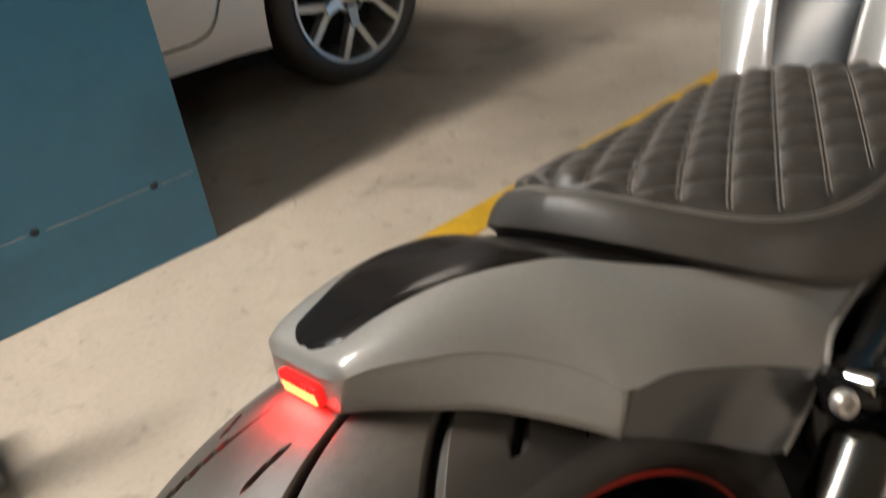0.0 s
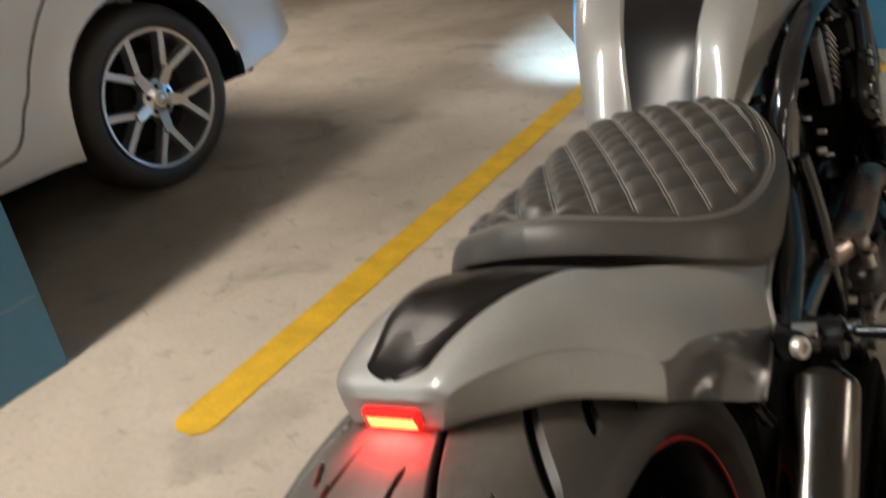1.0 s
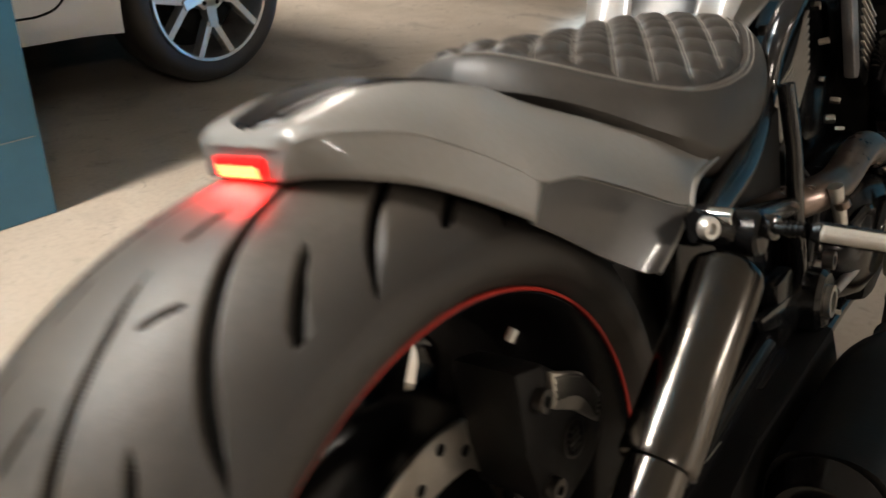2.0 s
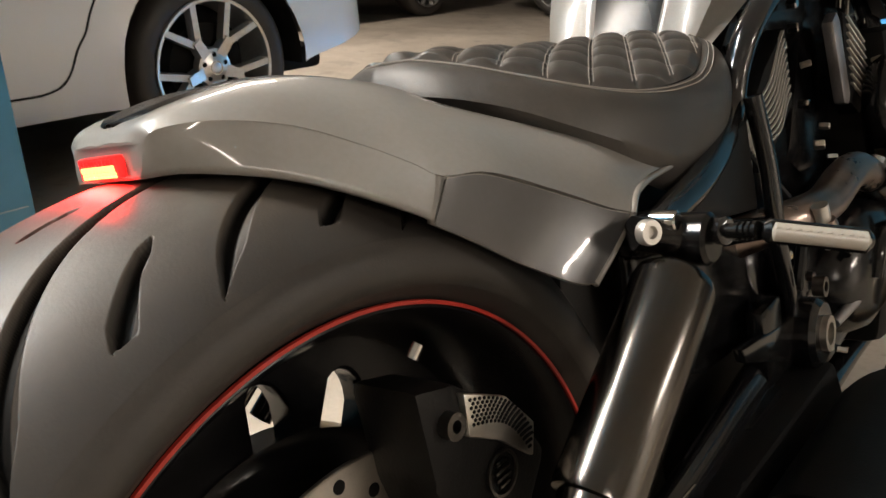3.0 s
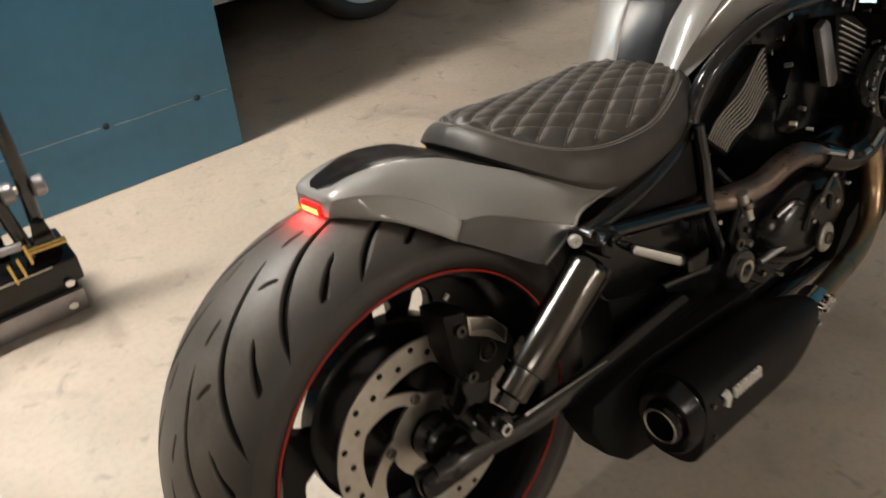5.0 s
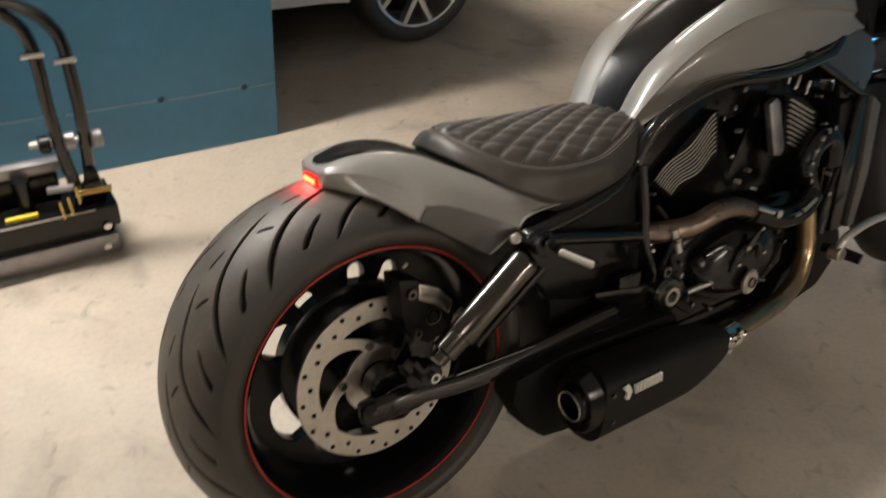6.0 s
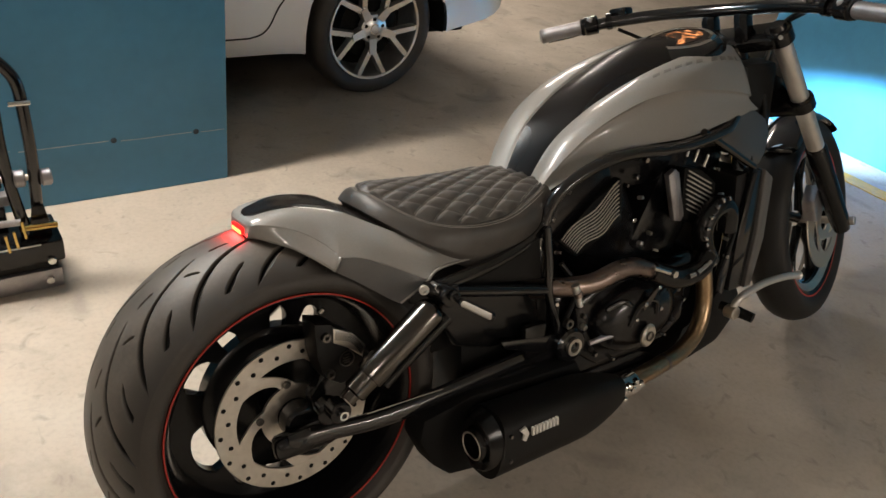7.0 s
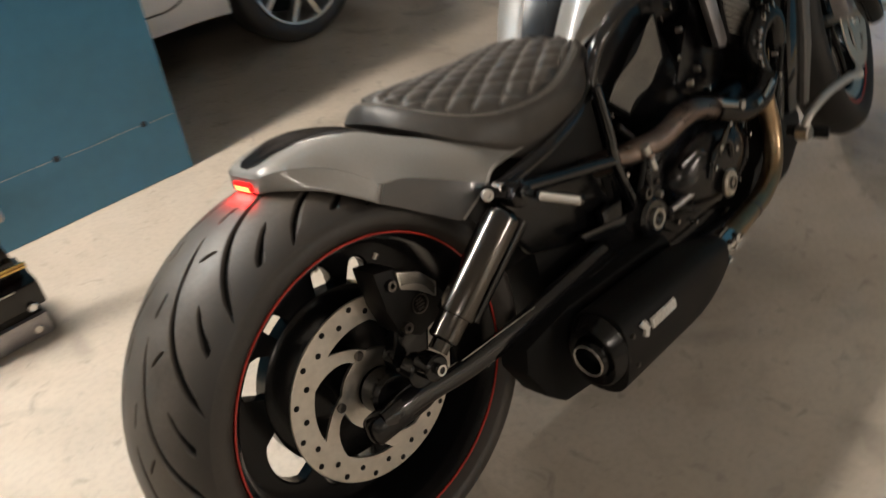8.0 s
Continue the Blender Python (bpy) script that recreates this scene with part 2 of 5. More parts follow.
def flip(geo):
    """The mirror image across the bike's middle plane."""
    v = np.array(geo[0], float)
    v[:, 1] *= -1
    return v, [tuple(reversed(f)) for f in geo[1]]


def spline(points, n=8):
    p = np.array(points, float)
    q = np.vstack([2 * p[0] - p[1], p, 2 * p[-1] - p[-2]])
    out = []
    for i in range(1, len(q) - 2):
        for t in np.arange(n) / n:
            a, b, c, d = q[i - 1], q[i], q[i + 1], q[i + 2]
            out.append(0.5 * (2 * b + (c - a) * t + (2 * a - 5 * b + 4 * c - d) * t * t + (3 * b - a - 3 * c + d) * t ** 3))
    return np.array(out + [p[-1]])


def grid(rows, close_v=False, caps=False):
    """A skin over rows of points."""
    r = np.array(rows, float)
    n, k = r.shape[:2]
    faces = []
    for i in range(n - 1):
        for j in range(k if close_v else k - 1):
            a, b = i * k + j, i * k + (j + 1) % k
            faces.append((a, b, b + k, a + k))
    if caps:
        faces += [tuple(reversed(range(k))), tuple(range((n - 1) * k, n * k))]
    return r.reshape(-1, 3), faces


def tube(points, r, seg=12, caps=True, squash=1.0):
    p = np.array(points, float)
    rad = np.full(len(p), r) if np.isscalar(r) else np.array(r, float)
    tan = np.gradient(p, axis=0)
    tan /= np.linalg.norm(tan, axis=1)[:, None] + 1e-12
    up = np.array([0, 0, 1.0]) if abs(tan[0][2]) < 0.9 else np.array([0, 1.0, 0])
    rows, a = [], np.linspace(0, 2 * np.pi, seg, endpoint=False)
    for c, t, k in zip(p, tan, rad):
        s = np.cross(t, up)
        s /= np.linalg.norm(s) + 1e-12
        u = np.cross(s, t)
        up = u
        rows.append(c + k * (np.cos(a)[:, None] * s * squash + np.sin(a)[:, None] * u))
    return grid(rows, True, caps)


def turned(profile, centre, axis=(0, 1, 0), seg=48, start=0.0, sweep=360.0):
    """Points (radius, along) turned round an axis."""
    ax = Vector(axis).normalized()
    m = ax.to_track_quat("Y", "Z").to_matrix()
    full = sweep >= 359.9
    angles = np.radians(start + np.linspace(0, sweep, seg, endpoint=not full))
    pr = np.array(profile, float)
    rows = []
    for a in angles:
        loc = np.stack([pr[:, 0] * np.cos(a), pr[:, 1], pr[:, 0] * np.sin(a)], 1)
        rows.append(loc @ np.array(m).T + np.array(centre))
    if full:
        rows.append(rows[0])
        v, f = grid(rows)
        k = len(pr)
        n = len(angles)
        return v[: n * k], [tuple(i % (n * k) for i in face) for face in f]
    return grid(rows)


def disc(centre, r, axis, thick, seg=24, chamfer=0.15):
    c = r * chamfer
    return turned([(0, -thick / 2), (r - c, -thick / 2), (r, -thick / 2 + min(c, thick / 3)), (r, thick / 2 - min(c, thick / 3)), (r - c, thick / 2), (0, thick / 2)], centre, axis, seg)


def block(centre, size, bevel=0.004, m=None, seg=2):
    bm = bmesh.new()
    bmesh.ops.create_cube(bm, size=1)
    bmesh.ops.scale(bm, vec=Vector(size), verts=bm.verts)
    if bevel:
        bmesh.ops.bevel(bm, geom=bm.edges[:], offset=min(bevel, min(size) * 0.45), segments=seg, affect="EDGES", profile=0.6)
    bm.verts.index_update()
    geo = (np.array([v.co[:] for v in bm.verts]), [tuple(v.index for v in f.verts) for f in bm.faces])
    bm.free()
    if m is not None:
        geo = move(geo, m)
    return geo[0] + np.array(centre), geo[1]


def plate(outline, y0, y1, bevel=0.003, seg=2):
    """A flat outline of (x, z) made thick from y0 to y1, with rounded edges."""
    bm = bmesh.new()
    a = [bm.verts.new((x, y0, z)) for x, z in outline]
    f = bm.faces.new(a)
    ext = bmesh.ops.extrude_face_region(bm, geom=[f])
    bmesh.ops.translate(bm, vec=(0, y1 - y0, 0), verts=[g for g in ext["geom"] if isinstance(g, bmesh.types.BMVert)])
    bmesh.ops.recalc_face_normals(bm, faces=bm.faces[:])
    if bevel:
        bmesh.ops.bevel(bm, geom=bm.edges[:], offset=bevel, segments=seg, affect="EDGES", profile=0.6)
    bm.verts.index_update()
    geo = (np.array([v.co[:] for v in bm.verts]), [tuple(v.index for v in f.verts) for f in bm.faces])
    bm.free()
    return geo


def part(name, geo, material, parent=None, label="", smooth=38.0, shift=0.0):
    me = bpy.data.meshes.new(name)
    v = np.array(geo[0], float)
    v[:, 2] += shift
    me.from_pydata(v.tolist(), [], [tuple(f) for f in geo[1]])
    bm = bmesh.new()
    bm.from_mesh(me)
    bmesh.ops.remove_doubles(bm, verts=bm.verts[:], dist=1e-6)
    bmesh.ops.recalc_face_normals(bm, faces=bm.faces[:])
    bm.to_mesh(me)
    bm.free()
    me.materials.append(material)
    if smooth:
        me.shade_smooth()
        me.set_sharp_from_angle(angle=radians(smooth))
    ob = new(name, me)
    if parent is not None:
        ob.parent = parent
    if label:
        ob["label"] = label
    return ob


def bp(name, geo, material, parent=None, label="", smooth=38.0):
    """A part of the motorcycle; its numbers count from the middle of the rear wheel."""
    return part(name, geo, material, parent or bike, label, smooth, HUB_Z)


def between(a, b, r, seg=16, **k):
    return tube([a, b], r, seg, **k)


# ---- the garage ----
floor = tagged(part("floor", block((2.0, 1.0, -0.05), (14, 14, 0.1), 0), FLOOR, smooth=0), "beige poured concrete garage floor, stained", "floor", kind="structure")
ceiling = tagged(part("ceiling", block((2.0, 1.0, 2.65), (14, 14, 0.2), 0), CEIL, smooth=0), "plain concrete garage ceiling", "ceiling", kind="structure")
# unseen walls that close the room; south and west act as reflectors
for nm, c, sz in (("wall_west", (-4.9, 1, 1.25), (0.2, 14, 2.5)), ("wall_east", (8.9, 1, 1.25), (0.2, 14, 2.5)),
                  ("wall_south", (2, -5.9, 1.25), (14, 0.2, 2.5)), ("wall_north", (2, 7.9, 1.25), (14, 0.2, 2.5))):
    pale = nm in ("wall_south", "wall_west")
    tagged(part(nm, block(c, sz, 0), BOUNCE_PLASTER if pale else PLASTER, smooth=0), "unseen garage wall, made pale to bounce fill light" if pale else "plain grey plastered garage wall", "wall", kind="structure")

wall_blue = tagged(part("wall_blue_side", block((-1.551, 1.528, 1.275), (4.0, 0.2, 2.55), 0.006), BLUE, smooth=30), "teal blue painted concrete wall with chipped joint", "wall", kind="structure")
tagged(part("wall_blue_front", block((3.5, -0.36, 1.275), (0.2, 3.3, 2.55), 0.006), BLUE, smooth=30), "blue painted garage wall lit by the headlight", "wall", kind="structure")


def strip(x0, x1, y, z, h):
    n = max(3, int((x1 - x0) / 0.02))
    xs = np.linspace(x0, x1, n)
    rows = []
    for x in xs:
        w = h * (0.4 + 0.6 * noise.noise((x * 23, 1, 0)) ** 2 + 0.25 * random.random())
        dz = 0.003 * noise.noise((x * 9, 4, 0))
        rows.append([(x, y, z + dz - w / 2), (x, y, z + dz + w / 2)])
    return grid(rows)


# the chipped horizontal joint, with filled bolt holes
JOINT = lambda x: 0.2035 - 0.018 * (x - 0.063)
for x0, x1 in ((-1.2, -0.62), (-0.58, -0.24), (-0.22, 0.048), (0.085, 0.322), (0.352, 0.435)):
    ch = part("paint_chip", strip(x0, x1, 1.4265, JOINT((x0 + x1) / 2), 0.005), CHIP, wall_blue, "pale chipped paint along the joint", smooth=0)
for x in (0.063, 0.336):
    part("bolt_hole", turned([(0, 0), (0.007, 0), (0.0085, 0.001), (0.0100, 0.0035)], (x, 1.424, JOINT(x) + 0.002), (0, 1, 0), 14), HOLE, wall_blue, "dark filled bolt hole")


def painted_line(x0, x1, yc, w, along="x"):
    n = int(abs(x1 - x0) / 0.02)
    rows = []
    for x in np.linspace(x0, x1, n):
        e = 0.0
        d = abs(x - x0)
        if d < 0.04:
            e = w * 0.5 * (1 - math.sqrt(max(0.0, 1 - (1 - d / 0.04) ** 2))) * 0.6
        ja, jb = 0.004 * noise.noise((x * 14, 0, 3)), 0.004 * noise.noise((x * 14, 9, 3))
        lo, hi = yc - w / 2 + e + ja, yc + w / 2 - e + jb
        rows.append([(x, lo, 0.001), (x, lo + 0.002, 0.004), (x, hi - 0.002, 0.004), (x, hi, 0.001)] if along == "x" else
                    [(lo, x, 0.001), (lo + 0.002, x, 0.004), (hi - 0.002, x, 0.004), (hi, x, 0.001)])
    return grid(rows)


tagged(part("parking_line", painted_line(0.375, 3.36, 0.965, 0.10), YELLOW), "worn yellow painted parking bay line on concrete", "floor marking", kind="structure")
tagged(part("end_line", painted_line(0.7, -1.8, 3.12, 0.10, "y"), YELLOW), "yellow painted line in front of the blue wall", "floor marking", kind="structure")


# fixtures for all tubes, the added fill lamps too
def unseen_ceiling_light(x, y, turn):
    root = new("unseen_ceiling_light")
    root.matrix_world = pose(x, y, 2.5, 0, 0, turn)
    part("housing", block((0, 0, 0.02), (0.2, 1.3, 0.06), 0.01), GALV, root)
    part("diffuser", block((0, 0, -0.022), (0.16, 1.26, 0.03), 0.008), LAMPGLASS, root, "glowing white diffuser")
    return tagged(root, "unseen long fluorescent ceiling light with glowing diffuser", "ceiling light", "garage ceiling lights")


LAMPGLASS = mat("glowing_diffuser", (0.9, 0.85, 0.75), 0.4, emit=WARM, strength=5.0)
for tx, ty, tr, tp in TUBES:
    unseen_ceiling_light(tx, ty, tr)

# ---- the motorcycle ----
bike = new("motorcycle")
bike.matrix_world = BIKE
tagged(bike, "low custom muscle motorcycle, pewter and black, leaning on its stand", "motorcycle")


def tyre_radius(y, crown=0.3390, arc=0.156):
    return crown - arc + math.sqrt(max(arc * arc - y * y, 1e-6))


# tread grooves of the rear tyre: (angle, y) lines with a half width and the width of the sloped flank at their tail
PITCH = 25.1
LONG = [(93.5, -0.020), (89, -0.026), (84.6, -0.033), (77.5, -0.044), (72, -0.0545), (66, -0.071), (60.8, -0.0885), (57, -0.103), (53.8, -0.117)]
SIDE = [(79.1, -0.0765), (73.6, -0.092), (68.5, -0.1075)]
DASH = [(66.8, -0.0555), (65.0, -0.0490), (62.6, -0.0430)]
MID = [(78.8, -0.0226), (75.5, -0.0212), (72.5, -0.0212)]
GROOVES = [(spline(LONG, 4), 0.0027, 0.0062), (spline(SIDE, 5), 0.0028, 0.0050), (spline(DASH, 4), 0.0020, 0.0), (spline(MID, 4), 0.0017, 0.0)]


def groove_depth(angle, y):
    """How deep the tread is cut, and how far a point lies in the dark floor of a cut, at arrays of angle and y."""
    deep, dark = np.zeros_like(angle), np.zeros_like(angle)
    for mirror, lag in ((1, 0.0), (-1, -12.5)):
        yy = y * mirror
        for line, half, flank in GROOVES:
            base = line[:, 0].mean()
            a = (angle - lag - base + PITCH / 2) % PITCH - PITCH / 2 + base
            for wrap in (-PITCH, 0, PITCH):
                near = np.full(angle.shape, 9.0)
                tail, side = np.zeros_like(angle), np.zeros_like(angle)
                for i in range(len(line) - 1):
                    k = 0.0055
                    p, q = line[i] * (k, 1), line[i + 1] * (k, 1)
                    d = q - p
                    px, py = (a + wrap) * k - p[0], yy - p[1]
                    u = np.clip((px * d[0] + py * d[1]) / (d @ d), 0, 1)
                    r = np.hypot(px - u * d[0], py - u * d[1])
                    better = r < near
                    near = np.where(better, r, near)
                    tail = np.where(better, (i + u) / (len(line) - 1), tail)
                    side = np.where(better, px * d[1] - py * d[0], side)
                w = half * np.clip(1.9 * np.sin(np.pi * tail) ** 0.9, 0.02, 1.0)
                core = np.clip((w + 0.0004 - near) / 0.0012, 0, 1)
                wide = flank * np.clip((tail - 0.30) / 0.45, 0, 1) * np.clip((1 - tail) / 0.20, 0, 1) + 1e-5
                slope = np.where(side < 0, np.clip(1 - (near - w) / wide, 0, 1), 0) * (flank > 0)
                deep = np.maximum(deep, np.maximum(core, 0.85 * slope))
                dark = np.maximum(dark, core)
    return deep, dark


def rear_tyre():
    """The tread surface, and for each vertex how far it lies inside a groove."""
    ys = np.concatenate([np.linspace(-0.1205, 0.03, 226), np.linspace(0.033, 0.1205, 32)])
    th = np.concatenate([np.arange(-30, 8, 0.3), np.arange(8, 106, 0.115), np.arange(106, 330, 0.8)])
    A, Y = np.meshgrid(th, ys, indexing="ij")
    rad = np.broadcast_to(np.array([tyre_radius(y) for y in ys]), A.shape).copy()
    deep, dark = groove_depth(np.where(A > 270, A - 360, A), Y)
    rad -= 0.0075 * deep
    n, k = A.shape
    ar = np.radians(A)
    v = np.stack([-rad * np.cos(ar), Y, rad * np.sin(ar)], -1).reshape(-1, 3)
    i, j = np.meshgrid(np.arange(n), np.arange(k - 1), indexing="ij")
    i2 = (i + 1) % n
    f = np.stack([i * k + j, i * k + j + 1, i2 * k + j + 1, i2 * k + j], -1).reshape(-1, 4)
    return (v, [tuple(q) for q in f.tolist()]), dark.reshape(-1)


def wheel_web(a0, a1, a2, y, thick):
    """A web from a0 to a1 and the rim's foot over the leaf-shaped slot from a1 to a2."""
    pts = []
    for d in (*np.linspace(a0, a1, 5), *np.linspace(a1, a2, 11)[1:-1], a2):
        u = (d - a1) / (a2 - a1)
        inner = 0.142 + 0.046 * math.sin(math.pi * max(0.0, u) ** 0.7) ** 0.45 if u > 0 and u < 0.999 else 0.142
        a = radians(d)
        pts.append([(-r * math.cos(a), y + o, r * math.sin(a)) for r, o in ((inner, -thick / 2 + 0.003), (inner + 0.003, -thick / 2), (0.2145, -thick / 2), (0.2145, thick / 2), (inner, thick / 2))])
    return grid(pts, True, True)


rim_prof = [(0.2435, -0.104), (0.2430, -0.1075), (0.2385, -0.1085), (0.231, -0.099), (0.223, -0.075), (0.216, -0.045), (0.213, -0.03), (0.213, 0.03), (0.223, 0.075), (0.2385, 0.1085),
            (0.2435, 0.104), (0.238, 0.09), (0.230, 0.05), (0.228, 0.0), (0.230, -0.05), (0.238, -0.09), (0.2435, -0.104)]
rear_wheel = bp("rear_wheel", turned(rim_prof, (0, 0, 0), seg=96), WHEELBLACK, label="gloss black slotted disc wheel with red rim line")
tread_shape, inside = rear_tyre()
tread = bp("tyre_tread", tread_shape, TREAD, rear_wheel, "dusty tread with clean black grooves of the wide tyre, groove and shoulder shade coloured in", smooth=60)
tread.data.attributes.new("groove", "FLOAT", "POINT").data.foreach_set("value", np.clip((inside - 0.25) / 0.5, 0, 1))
side_prof = [(tyre_radius(0.1203), 0.1203), (0.2775, 0.1235), (0.272, 0.1253), (0.266, 0.1262), (0.260, 0.1255), (0.254, 0.1225), (0.2535, 0.1215), (0.249, 0.1165), (0.2455, 0.1080), (0.240, 0.100)]
for s in (-1, 1):
    bp("tyre_sidewall", turned([(r, s * y) for r, y in side_prof], (0, 0, 0), seg=120), RUBBER, rear_wheel, "black tyre side wall")
bp("rim_stripe", turned([(0.2404, -0.1086), (0.2407, -0.1104), (0.2431, -0.1106), (0.2436, -0.1085)], (0, 0, 0), seg=160), RED, rear_wheel, "thin red tape line round the rim")
bp("wheel_disc", turned([(0.03, -0.022), (0.138, -0.020), (0.147, -0.014), (0.147, 0.014), (0.138, 0.020), (0.03, 0.022)], (0, 0, 0), seg=72), WHEELBLACK, rear_wheel)
SLOTS = ((-46, -4), (18, 45), (54, 67), (89, 103), (111, 128), (147, 185), (199, 226), (235, 248), (270, 284), (292, 309))
for k, (a1, a2) in enumerate(SLOTS):
    bp("wheel_web", wheel_web(SLOTS[k - 1][1] - (360 if k == 0 else 0), a1, a2, 0.0, 0.024), WHEELBLACK, rear_wheel)
bp("hub", turned([(0.0, -0.085), (0.035, -0.085), (0.04, -0.08), (0.04, 0.08), (0.035, 0.085), (0, 0.085)], (0, 0, 0), seg=32), SATIN, rear_wheel)


def rotor(y, r, turn=0.0, arms=5, inner=0.106, side=-1):
    band = turned([(inner, y - 0.0025), (r - 0.001, y - 0.0025), (r, y - 0.0015), (r, y + 0.0015), (r - 0.001, y + 0.0025), (inner, y + 0.0025), (inner, y - 0.0025)], (0, 0, 0), seg=96)
    spokes = []
    for k in range(arms):
        a0 = turn + k * 2 * math.pi / arms
        rows = []
        for s in np.linspace(0, 1, 9):
            rad = 0.060 + (inner + 0.006 - 0.060) * s
            a = a0 - 0.80 * s ** 1.2
            w = 0.015 - 0.003 * math.sin(math.pi * s) + 0.020 * s ** 3
            c, n = np.array([-rad * math.cos(a), 0, rad * math.sin(a)]), np.array([math.sin(a), 0, math.cos(a)])
            rows.append([c + n * w + (0, y - 0.0022, 0), c - n * w + (0, y - 0.0022, 0), c - n * w + (0, y + 0.0022, 0), c + n * w + (0, y + 0.0022, 0)])
        spokes.append(grid(rows, True, True))
    carrier = turned([(0.034, y - 0.003), (0.064, y - 0.003), (0.064, y + 0.003), (0.034, y + 0.003), (0.034, y - 0.003)], (0, 0, 0), seg=48)
    return band, spokes, carrier


ROT_Y = -0.089
band, spokes, carrier = rotor(ROT_Y, 0.150, 1.45, inner=0.111)
bp("brake_rotor", band, STEEL, rear_wheel, "drilled steel brake disc")
for g in spokes:
    bp("rotor_arm", g, STEEL, rear_wheel)
bp("rotor_carrier", carrier, STEEL, rear_wheel)
# dark discs laid on the steel in place of drilled holes
for k in range(32):
    rr, a = (0.1405, 0.1265)[k % 2], k * 2 * math.pi / 32
    bp("drill_hole", disc((-rr * math.cos(a), ROT_Y - 0.0029, rr * math.sin(a)), 0.0046, (0, 1, 0), 0.001, 12), SEAM, rear_wheel)
for k in range(5):
    a = 1.40 + k * 2 * math.pi / 5
    bp("rotor_bolt", disc((-0.068 * math.cos(a), ROT_Y - 0.005, 0.068 * math.sin(a)), 0.0075, (0, 1, 0), 0.008, 14, 0.3), DARKSTEEL, rear_wheel)

# rear fender: stations from the tail to the front, each from the middle line to the lower edge
F_MID = [(-0.037, 0.359), (-0.027, 0.3675), (0.000, 0.374), (0.035, 0.378), (0.070, 0.378), (0.105, 0.372), (0.135, 0.362), (0.170, 0.344), (0.220, 0.320), (0.270, 0.300), (0.410, 0.262)]
F_STRIPE = [(-0.037, 0.024, 0.359), (-0.027, 0.026, 0.368), (0.000, 0.031, 0.375), (0.035, 0.042, 0.379), (0.070, 0.051, 0.376), (0.105, 0.060, 0.368), (0.135, 0.068, 0.358),
            (0.170, 0.080, 0.339), (0.218, 0.106, 0.315), (0.265, 0.134, 0.291), (0.400, 0.150, 0.2475)]
F_CREASE = [(-0.034, 0.041, 0.3545), (-0.0285, 0.0495, 0.3622), (-0.003, 0.066, 0.3612), (0.034, 0.0835, 0.3500), (0.064, 0.102, 0.3320), (0.082, 0.123, 0.3155), (0.0915, 0.1370, 0.3045),
            (0.128, 0.1445, 0.2975), (0.187, 0.1556, 0.2692), (0.228, 0.166, 0.2470), (0.249, 0.171, 0.238)]
F_FRONT = [(0.400, 0.150, 0.2475), (0.345, 0.156, 0.2500), (0.300, 0.161, 0.2515), (0.270, 0.166, 0.2500), (0.256, 0.1695, 0.2450), (0.249, 0.171, 0.2380)]
F_EDGE = [(-0.0375, 0.037, 0.338), (-0.024, 0.0535, 0.337), (-0.0055, 0.0725, 0.3314), (0.020, 0.092, 0.3217), (0.043, 0.1125, 0.3077), (0.063, 0.130, 0.2923), (0.0758, 0.140, 0.2813),
          (0.107, 0.146, 0.260), (0.1455, 0.152, 0.2320), (0.176, 0.165, 0.2095), (0.188, 0.1705, 0.2050)]


def fender_half(sign):
    rows = []
    for i in range(len(F_MID)):
        s, c, e = (np.array(p[i]) for p in (F_STRIPE, F_CREASE, F_EDGE))
        pts = []
        for t in np.linspace(0, 1, 9):
            p = s + (c - s) * t
            bulge = 0.0075 * math.sin(math.pi * t) * min(1.0, 0.25 + i / 6)
            pts.append(p + np.array([0, 0.45, 0.9]) * bulge)
        if i == len(F_MID) - 1:
            curve = spline(F_FRONT, 8)
            pts = [curve[int(round(t * (len(curve) - 1)))] for t in np.linspace(0, 1, 9)]
        inner = c + np.array([0.0, 0.0, -0.0006])
        for t in np.linspace(0, 1, 7):
            p = inner + (e - inner) * t
            pts.append(p + np.array([0, 1, 0]) * 0.0012 * math.sin(math.pi * t))
        rows.append(pts)
    rows = np.array(rows)
    fine = np.stack([spline(rows[:, j], 5) for j in range(rows.shape[1])], 1)
    # the sunken side scoop behind a crisp lip
    for k in range(len(fine)):
        deep = 0.0075 * np.clip((k - 29.6) / 1.0, 0, 1) ** 1.5 * np.clip((52 - k) / 12, 0.25, 1)
        for q in range(7):
            fine[k, 9 + q, 1] -= deep * (0.70, 0.85, 1.0, 1.1, 1.2, 1.25, 1.3)[q]
    fine[:, :, 1] *= sign
    return fine


def fender_shell():
    r, l = fender_half(-1), fender_half(1)
    n = 9
    mid = spline([(x, 0, z) for x, z in F_MID], 5)
    rows = []
    for a, m, b in zip(r, mid, l):
        rows.append(np.vstack([a[::-1], [(a[0] + m) / 2 + (0, 0, 0.001), m, (b[0] + m) / 2 + (0, 0, 0.001)], b]))
    v, f = grid(rows)
    return v, f + [tuple(range(len(rows[0])))]


def solid(ob, t, offset=-1.0):
    md = ob.modifiers.new("thickness", "SOLIDIFY")
    md.thickness, md.offset = t, offset
    return ob


fender = solid(bp("rear_fender", fender_shell(), PEWTER, label="pewter painted wide rear fender with side scoops", smooth=24), 0.004)


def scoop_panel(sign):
    """The floor of the side scoop, its shade put into darker pewter, just proud of the shell."""
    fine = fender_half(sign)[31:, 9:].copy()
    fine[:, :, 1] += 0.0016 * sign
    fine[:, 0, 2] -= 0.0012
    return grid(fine)


